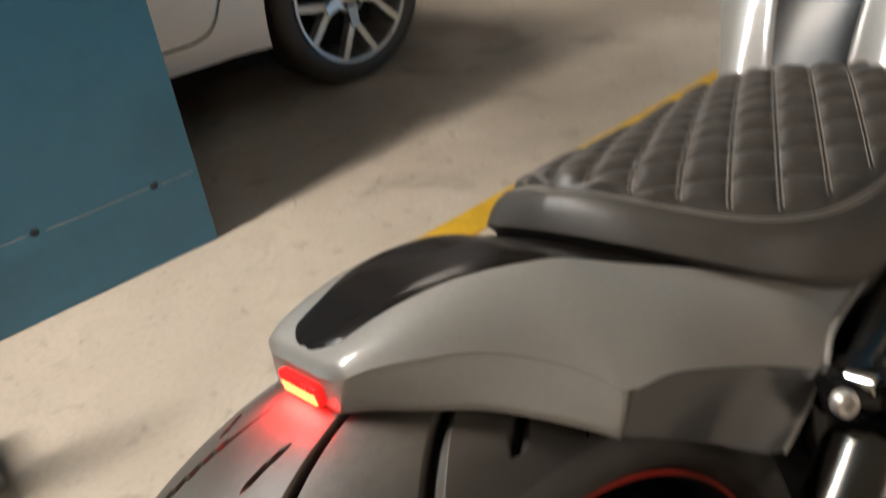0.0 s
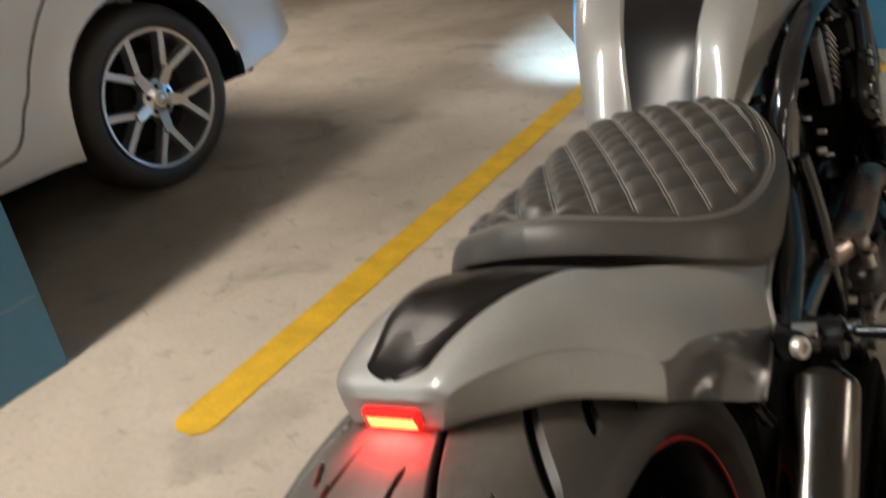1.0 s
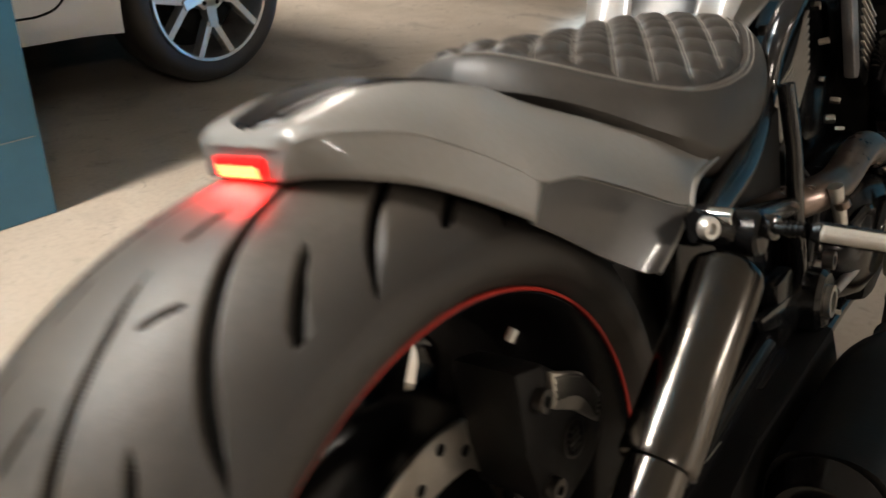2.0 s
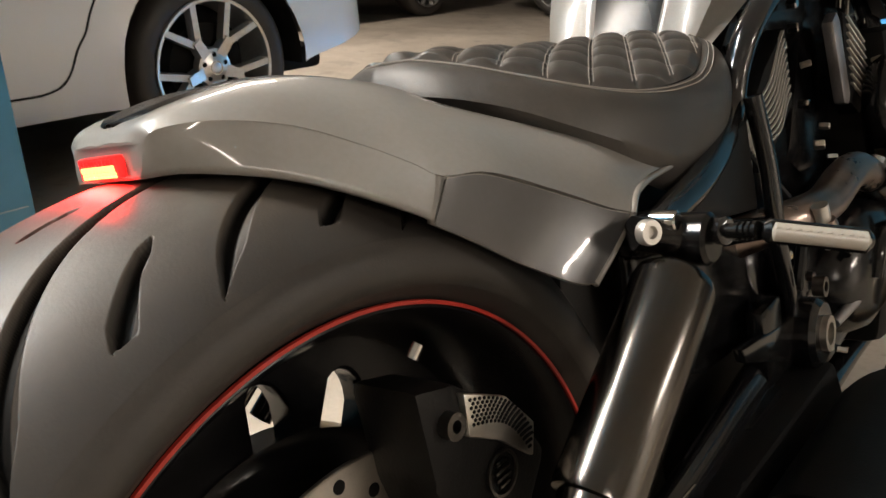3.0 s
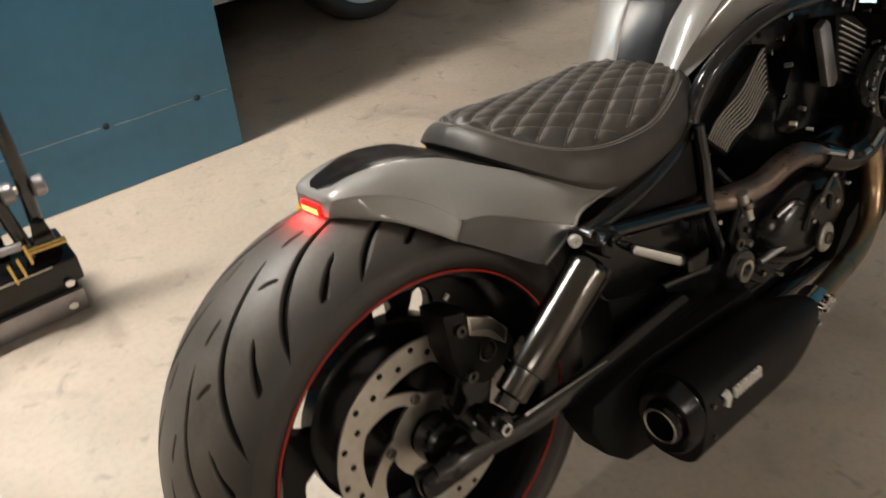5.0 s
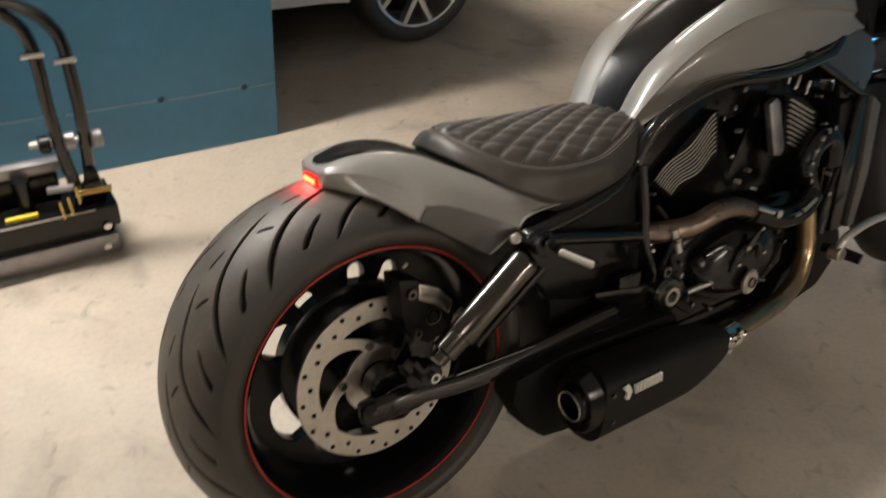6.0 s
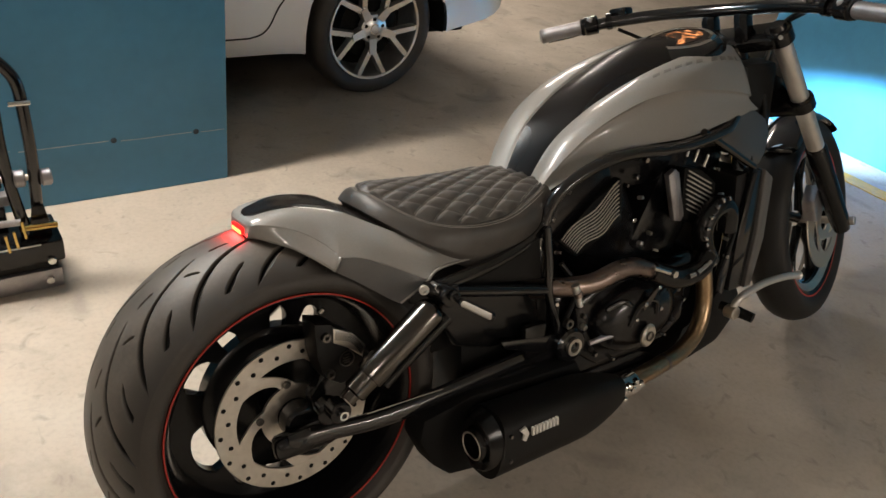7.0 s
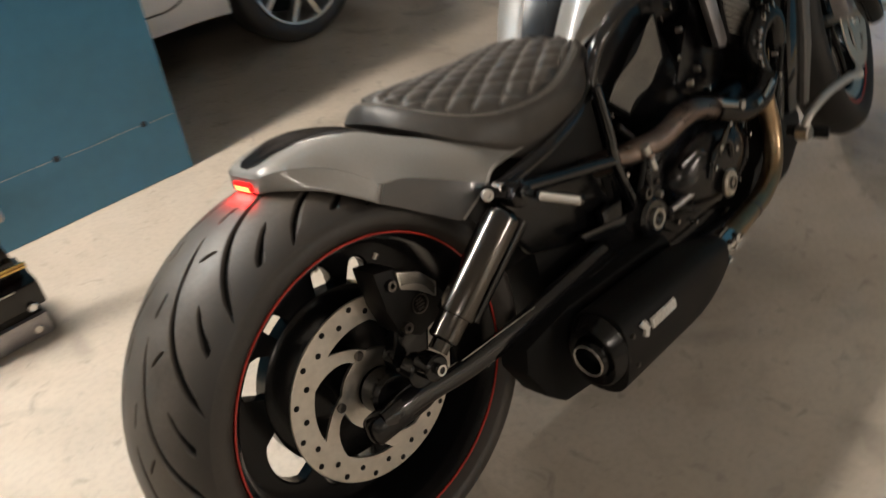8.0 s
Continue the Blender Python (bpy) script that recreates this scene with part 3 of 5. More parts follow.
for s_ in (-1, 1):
    bp("scoop_panel", scoop_panel(s_), SHADED_PEWTER, fender, "pewter panel of the side scoop, its shade coloured in")


for s_ in (-1, 1):
    bp("fender_lip", tube(fender_half(s_)[-1] + (0.0005, 0, -0.001), 0.0028, 10), PEWTER, fender, "rolled front lip of the fender")


def fender_stripe():
    r, l = fender_half(-1)[:, 0], fender_half(1)[:, 0]
    mid = spline([(x, 0, z) for x, z in F_MID], 5)
    rows = []
    for f in np.concatenate([4.62 + 2.6 * np.linspace(0, 1, 14) ** 2, np.linspace(7.6, 40, 40)]):
        i, u = int(f), f - int(f)
        w = 0.95 * min(1.0, (max(0.0, (f - 4.6) / 2.6)) ** 0.4)
        lift = 0.0022
        row = []
        for t in np.linspace(-1, 1, 13):
            side = r if t < 0 else l
            m, edge = mid[i] + (mid[i + 1] - mid[i]) * u, side[i] + (side[i + 1] - side[i]) * u
            p = m + (edge - m) * abs(t) * w
            row.append(p + (0, 0, lift * (1 - abs(t) ** 8) + 0.0004))
        rows.append(row)
    return grid(rows)


bp("fender_inlay", fender_stripe(), INLAY, fender, "black inlay along the fender")
lens = bp("tail_light", block((-0.0385, 0, 0.3465), (0.006, 0.046, 0.0130), 0.0020), LENS, label="lit red tail light strip")
for row in range(3):
    for col in range(9):
        bp("led", block((-0.0415, -0.0190 + 0.0044 * col + 0.0008 * row, 0.3425 + 0.0036 * row), (0.002, 0.0041 - 0.0014 * (row == 2), 0.0034), 0.0006), LED if row < 2 else LENS, lens)
glow = bpy.data.lights.new("tail_lamp", "AREA")
glow.energy, glow.color, glow.shape, glow.size, glow.size_y = 0.30, (1, 0.012, 0.012), "RECTANGLE", 0.045, 0.01
glow_ob = new("tail_lamp", glow)
glow_ob.matrix_world = BIKE @ look((-0.046, 0, 0.344 + HUB_Z), (-0.10, 0, 0.22 + HUB_Z))

# ---- seat ----
# (x, half width, z) from the rear middle round to the front: the cushion's edge seam and the skirt's lower edge
SEAM_LINE = [(0.207, 0.0, 0.3730), (0.214, 0.023, 0.3705), (0.2275, 0.0624, 0.3590), (0.249, 0.0977, 0.3440), (0.2796, 0.1246, 0.3294), (0.3174, 0.1395, 0.3187), (0.3586, 0.1448, 0.3134), (0.4024, 0.1460, 0.3118),
             (0.4512, 0.1430, 0.3140), (0.5032, 0.1290, 0.3250), (0.5532, 0.1100, 0.3350), (0.598, 0.0850, 0.3400)]
BASE_LINE = [(0.180, 0.0, 0.3500), (0.184, 0.0360, 0.3470), (0.195, 0.0740, 0.3390), (0.217, 0.1080, 0.3240), (0.2460, 0.1348, 0.3040), (0.2840, 0.1533, 0.2830), (0.3348, 0.1616, 0.2600), (0.3892, 0.1590, 0.2480),
             (0.4466, 0.1530, 0.2440), (0.5093, 0.1420, 0.2430), (0.5673, 0.1250, 0.2560), (0.610, 0.1000, 0.2850)]
seam_curve, base_curve = spline(SEAM_LINE, 10), spline(BASE_LINE, 10)
Q1, Q2 = math.radians(28), math.radians(-28)
QSTEP = 0.0328
QOFF, QOFF2 = 0.38, 0.75
CROWN = [(0.205, 0.3735), (0.25, 0.3720), (0.30, 0.3670), (0.36, 0.3620), (0.44, 0.3575), (0.50, 0.3560), (0.555, 0.3530), (0.60, 0.3430)]


def quilt(x, y):
    """The height of the padding between two sets of seams."""
    a = (-x * math.sin(Q1) + y * math.cos(Q1)) / QSTEP - QOFF
    b = (-x * math.sin(Q2) + y * math.cos(Q2)) / QSTEP - QOFF2
    fa, fb = abs((a % 1) - 0.5) * 2, abs((b % 1) - 0.5) * 2
    return ((1 - fa ** 2.8) * (0.12 + 0.88 * (1 - fb ** 2.8))) ** 0.75


def edge_at(x):
    """Half width and height of the seam at x."""
    return np.interp(x, seam_curve[:, 0], seam_curve[:, 1]), np.interp(x, seam_curve[:, 0], seam_curve[:, 2])


def cushion(x, t, pad=True):
    """A point of the padded top; t goes from -1 to 1 between the seams."""
    ys, zs = edge_at(x)
    zc = np.interp(x, [c[0] for c in CROWN], [c[1] for c in CROWN])
    y = ys * t
    z = zc + (zs - zc) * abs(t) ** 2.2
    if pad:
        z += 0.0080 * np.clip((x - 0.2085) / 0.010, 0, 1) * np.clip((1.0 - abs(t)) * max(ys, 0.02) / 0.006, 0, 1) * quilt(x, y)
    return np.array([x, y, z])


def seat_top():
    xs = np.concatenate([[0.2071, 0.2075, 0.208], np.linspace(0.209, 0.598, 165)])
    return grid([[cushion(x, t) for t in np.linspace(-1, 1, 117)] for x in xs])


def skirt_point(a, b, t, lift=0.0):
    """A point of the padded skirt between the seam and the lower edge."""
    d = b - a
    run, drop = math.hypot(d[0], d[1]), -d[2]
    size = math.hypot(run, drop)
    nrm = (np.array([d[0], d[1], 0]) / run * drop + np.array([0, 0, run])) / size
    bulge = 0.25 * size * math.sin(math.pi * t ** 0.85) ** 0.8 * (1 - 0.35 * t)
    return a + d * t + nrm * (min(bulge, 0.019) + lift)


def seat_skirt(sign):
    rows = []
    for a, b in zip(seam_curve, base_curve):
        out = (b - a) * (1, 1, 0)
        out = out / np.linalg.norm(out)
        pts = [a + (0, -0.002 * (a[1] > 0.01), -0.002)]
        for t in np.linspace(0.02, 1, 16):
            pts.append(skirt_point(a, b, t))
        pts.append(b - out * 0.006 + (0, 0, -0.007))
        pts.append(b - out * 0.012 + (0, 0, -0.022))
        pts.append(b - out * 0.030 + (0, 0, -0.034))
        rows.append([p * (1, sign, 1) for p in pts])
    return grid(rows)


def seat_front():
    (sx, sy, sz), (bx, by, bz) = seam_curve[-1], base_curve[-1]
    rows = []
    for k in np.linspace(0, 1, 5):
        rows.append([np.array([sx + (bx - sx) * k + 0.010 * math.sin(math.pi * k), (sy + (by - sy) * k) * t, cushion(0.598, t)[2] * (1 - k) + (bz - 0.01) * k]) for t in np.linspace(-1, 1, 21)])
    return grid(rows)


seat = bp("seat", cat(seat_skirt(-1), seat_skirt(1), seat_front()), LEATHER, label="dark grey leather solo seat with quilted cushion", smooth=50)
bp("seat_pan", block((0.395, 0, 0.262), (0.36, 0.270, 0.034), 0.012), MATTE, seat)
bp("quilted_cushion", seat_top(), LEATHER, seat, "quilted leather cushion with pale double stitching", smooth=60)


def stitched(points, size=0.00052, stride=1):
    """Short raised stitches along a line of points."""
    geos = []
    for i in range(0, len(points) - 1, stride):
        a, b = points[i], points[i + 1]
        geos.append(tube([a, a + (b - a) * 0.2, a + (b - a) * 0.7, a + (b - a) * 0.86], [size * 0.6, size, size, size * 0.6], 5))
    return cat(*geos)


for angle, shift, thick in ((Q1, QOFF, 0.00055), (Q2, QOFF2, 0.00030)):
    for k in range(-16, 16):
        for off in ((-0.0016, 0.0016) if angle > 0 else (0.0,)):
            c = (k + shift) * QSTEP + off
            run = []
            for q in np.arange(-0.1, 0.8, 0.0055):
                x, y = q * math.cos(angle) - c * math.sin(angle), q * math.sin(angle) + c * math.cos(angle)
                if 0.213 < x < 0.590:
                    ys, zs = edge_at(x)
                    if abs(y) < ys * 0.975:
                        run.append(cushion(x, y / ys) + (0, 0, 0.0006))
            if len(run) > 4:
                bp("seam_stitching", stitched(run, thick), THREAD, seat)
for side in (1, -1):
    for out in (0.0035, 0.0075):
        line = []
        for a, b in zip(seam_curve[:-6], base_curve[:-6]):
            line.append(skirt_point(a, b, out / np.linalg.norm(b - a), 0.0004) * (1, side, 1))
        bp("edge_stitching", stitched(spline(line, 2), 0.0006), THREAD, seat)

# ---- fuel tank cover ----
T_MID = [(0.592, 0.324), (0.655, 0.416), (0.735, 0.484), (0.828, 0.542), (0.930, 0.588), (1.030, 0.607), (1.125, 0.606), (1.205, 0.600), (1.250, 0.566)]
T_STRIPE = [(0.590, 0.042, 0.326), (0.650, 0.050, 0.414), (0.730, 0.060, 0.473), (0.825, 0.070, 0.518), (0.928, 0.078, 0.553), (1.030, 0.086, 0.578), (1.122, 0.088, 0.590), (1.200, 0.078, 0.586), (1.245, 0.060, 0.556)]
T_CREASE = [(0.586, 0.086, 0.331), (0.634, 0.104, 0.388), (0.700, 0.120, 0.443), (0.776, 0.134, 0.481), (0.856, 0.142, 0.503), (0.950, 0.148, 0.511), (1.080, 0.147, 0.499), (1.200, 0.140, 0.479), (1.250, 0.118, 0.466)]
T_LOW = [(0.582, 0.094, 0.316), (0.634, 0.110, 0.346), (0.688, 0.126, 0.378), (0.745, 0.137, 0.398), (0.855, 0.147, 0.402), (0.982, 0.152, 0.403), (1.113, 0.151, 0.422), (1.243, 0.142, 0.435), (1.275, 0.120, 0.428)]


def tank_half(sign):
    rows = []
    for i in range(len(T_MID)):
        s, c, e = (np.array(p[i]) for p in (T_STRIPE, T_CREASE, T_LOW))
        pts = [s + (-0.002, -0.006, -0.006), s + (-0.001, -0.002, -0.001), s]
        for t in np.linspace(0.08, 1, 9):
            p = s + (c - s) * t
            pts.append(p + np.array([0, 0.5, 0.85]) * 0.0105 * math.sin(math.pi * t))
        for t in np.linspace(0.1, 1, 8):
            p = c + (e - c) * t
            pts.append(p + np.array([0, 1, 0.1]) * -0.011 * math.sin(math.pi * t ** 0.6))
        pts.append(e + (0, -0.012, -0.004))
        rows.append(pts)
    rows = np.array(rows)
    fine = np.stack([spline(rows[:, j], 6) for j in range(rows.shape[1])], 1)
    if sign > 0:
        rise = np.clip((fine[:, :, 0] - 0.58) / 0.08, 0, 1)
        fine[:, :, 1] *= 1.08
        fine[:, :, 2] += 0.013 * rise
    fine[:, :, 1] *= sign
    return fine


tank = bp("fuel_tank_cover", cat(grid(tank_half(-1)), grid(tank_half(1))), PEWTER, label="pewter painted tank cover with black centre panel", smooth=26)
mid = spline([(x, 0, z) for x, z in T_MID], 6)
tr_, tl_ = tank_half(-1)[:, 0], tank_half(1)[:, 0]
rows = []
for a, m, b in zip(tr_, mid, tl_):
    rows.append([a + (b - a) * t + (m - (a + b) / 2) * (1 - abs(2 * t - 1) ** 2.4) for t in np.linspace(0, 1, 17)])
bp("tank_centre_panel", grid(rows), PANEL, tank, "gloss black centre panel of the tank")
bp("dash_console", move(turned([(0, 0.020), (0.055, 0.020), (0.068, 0.016), (0.080, 0.006), (0.084, -0.01)], (0, 0, 0), (0, 1, 0), 48), pose(1.085, -0.018, 0.588, 97, -10, 0) @ Matrix.Diagonal((1.52, 1, 1.12, 1)).to_4x4()), GLOSS, tank, "oval gloss black dash console")
bp("console_ring", move(turned([(0.050, 0.0205), (0.056, 0.0225), (0.062, 0.019)], (0, 0, 0), (0, 1, 0), 48), pose(1.085, -0.018, 0.588, 97, -10, 0) @ Matrix.Diagonal((1.52, 1, 1.12, 1)).to_4x4()), CHROME, tank)
bp("console_display", move(turned([(0.0, 0.0215), (0.047, 0.0212)], (0, 0, 0), (0, 1, 0), 40), pose(1.085, -0.018, 0.588, 97, -10, 0) @ Matrix.Diagonal((1.32, 1, 0.86, 1)).to_4x4()), AMBER, tank, "dark display glass, orange reflections put in as glow")
# faint lettering on the tank side, kept as plain bars
for k in range(9):
    u = k / 8
    row = tank_half(-1)[int(round(24 + 17 * u))]
    p0 = row[5] * 0.6 + row[6] * 0.4
    nrm = np.cross(tank_half(-1)[int(round(24 + 17 * u)) + 1][5] - row[5], row[7] - row[5])
    up = row[4] - row[7]
    fwd = tank_half(-1)[int(round(24 + 17 * u)) + 1][5] - row[5]
    fwd, up = fwd / np.linalg.norm(fwd), up / np.linalg.norm(up)
    out = np.cross(fwd, up)
    out = out if out[2] > 0 else -out
    m3 = np.eye(4)
    m3[:3, 0], m3[:3, 1], m3[:3, 2], m3[:3, 3] = fwd, up, out, p0 + out * 0.0004
    bp("tank_print_bar", move(block((0, 0, 0), (0.021, 0.011, 0.0012), 0.0004), m3), FADED, tank, "faded dark lettering bar")
for s in (-1, 1):
    # same darkened pewter; the dark reflection is in the colour
    bp("front_side_panel", plate([(1.075, 0.402), (1.14, 0.425), (1.225, 0.438), (1.275, 0.412), (1.300, 0.372), (1.296, 0.325), (1.276, 0.294), (1.232, 0.292), (1.150, 0.352)], s * 0.128, s * 0.150, 0.007), SHADED_PEWTER, label="side panel beside the steering head, pewter darkened for its reflections")

# ---- frame ----
RAIL = [(0.250, -0.180, 0.222), (0.300, -0.172, 0.221), (0.395, -0.163, 0.228), (0.490, -0.147, 0.242), (0.548, -0.136, 0.262), (0.568, -0.138, 0.300), (0.592, -0.146, 0.338), (0.661, -0.152, 0.373),
        (0.766, -0.160, 0.394), (0.927, -0.166, 0.388), (1.060, -0.163, 0.398), (1.135, -0.150, 0.412), (1.26, -0.090, 0.46), (1.30, -0.05, 0.50)]
bp("frame_rail", tube(spline(RAIL, 8), 0.0135, 14), GLOSS, label="gloss black tubular frame")
LEFT = [(0.250, 0.150, 0.20), (0.40, 0.120, 0.20), (0.55, 0.09, 0.22), (0.75, 0.09, 0.33), (1.0, 0.10, 0.36), (1.26, 0.05, 0.46)]
bp("frame_rail", tube(spline(LEFT, 8), 0.0135, 14), GLOSS)
bp("frame_stay", tube(spline([(0.262, -0.182, 0.214), (0.40, -0.172, 0.176), (0.555, -0.165, 0.136)], 6), 0.012, 12), GLOSS)
bp("frame_downtube", tube(spline([(0.545, -0.160, 0.275), (0.548, -0.168, 0.20), (0.552, -0.170, 0.12), (0.585, -0.165, 0.03), (0.60, -0.15, -0.08)], 6), 0.0095, 12), GLOSS)
bp("frame_brace", tube([(1.020, -0.160, 0.410), (1.120, -0.162, 0.358), (1.232, -0.160, 0.298)], 0.0095, 12), SMOKE)
bp("front_downtube", tube(spline([(1.26, -0.08, 0.44), (1.22, -0.13, 0.25), (1.17, -0.15, 0.0), (1.12, -0.14, -0.16), (0.98, -0.12, -0.20), (0.62, -0.12, -0.19)], 6), 0.017, 12), GLOSS)
bp("side_cover", plate([(0.30, 0.190), (0.40, 0.172), (0.545, 0.135), (0.560, 0.05), (0.545, 0.01), (0.42, 0.025), (0.335, 0.055), (0.300, 0.11)], -0.137, -0.115, 0.010, 3), SATIN)
bp("frame_gusset", plate([(0.424, 0.054), (0.580, 0.026), (0.600, -0.005), (0.550, -0.014), (0.432, 0.036)], -0.172, -0.160, 0.004), GLOSS)
bp("battery_box", block((0.42, 0, 0.14), (0.34, 0.20, 0.22), 0.02), MATTE)
# dark block added to fill a gap that shows only black
bp("gap_filler", block((0.515, 0.01, -0.035), (0.29, 0.23, 0.24), 0.02), MATTE)
bp("upper_side_cover", plate([(0.29, 0.215), (0.40, 0.225), (0.53, 0.255), (0.54, 0.16), (0.40, 0.185), (0.29, 0.205)], -0.158, -0.146, 0.004), MATTE)

# ---- swing arm, axle, shock absorbers ----


def swingarm(side):
    pts = spline([(0.60, 0.150, -0.012), (0.50, 0.152, -0.016), (0.30, 0.158, -0.026), (0.14, 0.160, -0.026), (0.03, 0.160, -0.012), (-0.045, 0.158, -0.006)], 6)
    rad = np.interp(np.linspace(0, 1, len(pts)), [0, 0.2, 0.75, 0.9, 1], [0.030, 0.023, 0.018, 0.021, 0.014])
    g = tube(pts, rad, 14, squash=0.7)
    return g if side > 0 else flip(g)


bp("swingarm", swingarm(-1), GLOSS, label="satin black swing arm")
bp("swingarm", swingarm(1), SATIN)
bp("pivot_boss", disc((0.607, -0.168, -0.002), 0.040, (0, 1, 0), 0.05, 28), GLOSS)
bp("pivot_ring", turned([(0.013, -0.004), (0.020, -0.004), (0.020, 0.004), (0.013, 0.004), (0.013, -0.004)], (0.607, -0.196, -0.002), seg=28), STEEL)
bp("axle_block", cat(block((-0.008, -0.148, -0.018), (0.120, 0.040, 0.044), 0.018, seg=3), disc((-0.012, -0.166, -0.014), 0.017, (0, 1, 0), 0.014, 24, 0.4), disc((0.030, -0.172, 0.040), 0.024, (0, 1, 0), 0.03, 24), plate([(0.02, 0.0), (0.075, 0.0), (0.10, 0.075), (0.045, 0.09), (0.015, 0.05)], -0.135, -0.105, 0.008), disc((0.0, -0.115, 0.0), 0.036, (0, 1, 0), 0.04, 28)), SATIN)
TOPS, BOTS = np.array([0.262, -0.206, 0.214]), np.array([0.036, -0.198, 0.052])
ALONG = (BOTS - TOPS) / np.linalg.norm(BOTS - TOPS)


def shock(top, side):
    bottom = top + (BOTS - TOPS)
    body = bp("shock_absorber", turned([(0, 0.026), (0.016, 0.027), (0.022, 0.032), (0.0275, 0.037), (0.0290, 0.043), (0.0290, 0.196), (0.0280, 0.200), (0.0235, 0.201), (0.0230, 0.205),
                                        (0.0230, 0.236), (0.020, 0.239), (0.015, 0.240), (0.015, 0.256), (0, 0.256)], top, ALONG, 40), SMOKE, label="smoked chrome covered rear shock absorber")
    bp("top_eye", disc(top, 0.019, (0, 1, 0), 0.034, 24), SATIN, body)
    bp("bottom_eye", disc(bottom, 0.020, (0, 1, 0), 0.034, 24), SATIN, body)
    knob = top + (-0.039, -0.014 * side, 0.0165)
    bp("top_bracket", tube([knob + (0.004, -0.012 * side, -0.002), knob + (0.016, -0.004 * side, -0.007), top + (0.004, 0, 0)], [0.0125, 0.013, 0.015], 16), SATIN, body)
    bp("top_bolt", turned([(0.0090, 0), (0.0094, 0.005), (0.0082, 0.0075), (0.0045, 0.0075), (0.0038, 0.004), (0.0, 0.004)], knob, (-0.45, side, 0.1), 24), SILVER, body)
    bp("bottom_bolt", turned([(0.0052, 0), (0.0085, 0), (0.0085, 0.006), (0.0052, 0.006), (0.0052, 0)], bottom + (0, 0.020 * side, 0), (0, side, 0), 20), CHROME, body)
    bp("bottom_bolt_head", disc(bottom + (0, 0.020 * side, 0), 0.0055, (0, 1, 0), 0.008, 12), SATIN, body)
    bp("spring_sleeve", turned([(0.012, 0.20), (0.0135, 0.03), (0.0, 0.03)], top + np.array([0.036, 0.012 * -side, -0.034]), ALONG, 20), SATIN, body)
    return body


shock(TOPS, -1)
shock(TOPS * (1, -1, 1), 1)
bp("shock_mount", cat(block((0.256, -0.172, 0.220), (0.040, 0.026, 0.030), 0.010), block((0.286, -0.178, 0.210), (0.034, 0.030, 0.024), 0.008)), GLOSS)
bp("mount_cap", disc((0.246, -0.196, 0.232), 0.0075, (0, 1, 0), 0.020, 18), CHROME)

# caliper with its perforated cover
caliper = bp("brake_caliper", plate([(0.028, 0.196), (0.062, 0.186), (0.118, 0.138), (0.140, 0.100), (0.112, 0.070), (0.075, 0.060), (0.040, 0.085), (0.030, 0.13)], -0.142, -0.085, 0.009), MATTE, label="black brake caliper with perforated cover")
bp("bleed_nipple", tube([(0.050, -0.122, 0.205), (0.056, -0.124, 0.212)], 0.005, 10), CHROME, caliper)
bp("caliper_cover", plate([(0.062, 0.180), (0.100, 0.160), (0.124, 0.130), (0.117, 0.108), (0.088, 0.135), (0.060, 0.152)], -0.147, -0.140, 0.002), STEEL, caliper)
dots = []
for i in range(17):
    for j in range(7):
        u, w = (i + 0.5 * (j % 2)) / 16.5, j / 6
        a, b = np.array([0.066, 0.176]) * (1 - u) + np.array([0.120, 0.128]) * u, np.array([0.065, 0.156]) * (1 - u) + np.array([0.113, 0.114]) * u
        q = a + (b - a) * (0.1 + 0.8 * w) + np.array([0.006, 0.007]) * math.sin(math.pi * u)
        dots.append(disc((q[0], -0.1474, q[1]), 0.00125, (0, 1, 0), 0.001, 6))
bp("cover_perforation", cat(*dots), SEAM, caliper)
for x, z in ((0.048, 0.166), (0.052, 0.092)):
    bp("caliper_bolt", turned([(0.004, 0), (0.0085, 0), (0.0085, 0.008), (0.004, 0.008), (0.004, 0)], (x, -0.150, z), seg=18), DARKSTEEL, caliper)
bp("caliper_badge", turned([(0.0135, 0), (0.0155, 0), (0.0155, 0.002), (0.0135, 0.002), (0.0135, 0)], (0.087, -0.1445, 0.112), seg=28), DARKSTEEL, caliper)
for k in range(4):
    bp("caliper_badge_bar", block((0.087, -0.1435, 0.1045 + 0.005 * k), (0.017 - 0.004 * abs(k - 1.5), 0.002, 0.0022), 0.0004), DARKSTEEL, caliper)
# thin chrome wire added as the highlight along the arm
bp("swingarm_highlight", tube([(0.105, -0.176, 0.006), (0.27, -0.182, 0.004)], 0.0013, 6), CHROME)

# turn signal
signal = bp("turn_signal", tube([(0.272, -0.188, 0.218), (0.2712, -0.200, 0.218), (0.2710, -0.201, 0.218), (0.263, -0.236, 0.2195), (0.258, -0.256, 0.222)], [0.0085, 0.0085, 0.0058, 0.0052, 0.0050], 16), SATIN, label="slim turn signal with clear lens bar")
SA, SB = np.array([0.257, -0.258, 0.222]), np.array([0.288, -0.316, 0.205])
bp("signal_body", tube([SA + (SB - SA) * t for t in (0, 0.06, 0.94, 1)], [0.005, 0.0085, 0.0085, 0.004], 12), SATIN, signal)
bp("signal_lens", tube([SA + (SB - SA) * t + np.array([-0.004, -0.002, 0.001]) for t in (0.06, 0.1, 0.92, 0.96)], [0.003, 0.0065, 0.0065, 0.003], 12), CLEAR, signal, "clear frosted lens")
bp("signal_collar", tube([(0.2709, -0.2015, 0.218), (0.2706, -0.2030, 0.218), (0.2672, -0.2225, 0.2186), (0.2668, -0.2240, 0.2187)], [0.0058, 0.0070, 0.0070, 0.0058], 24), CHROME, signal, "chrome collar")
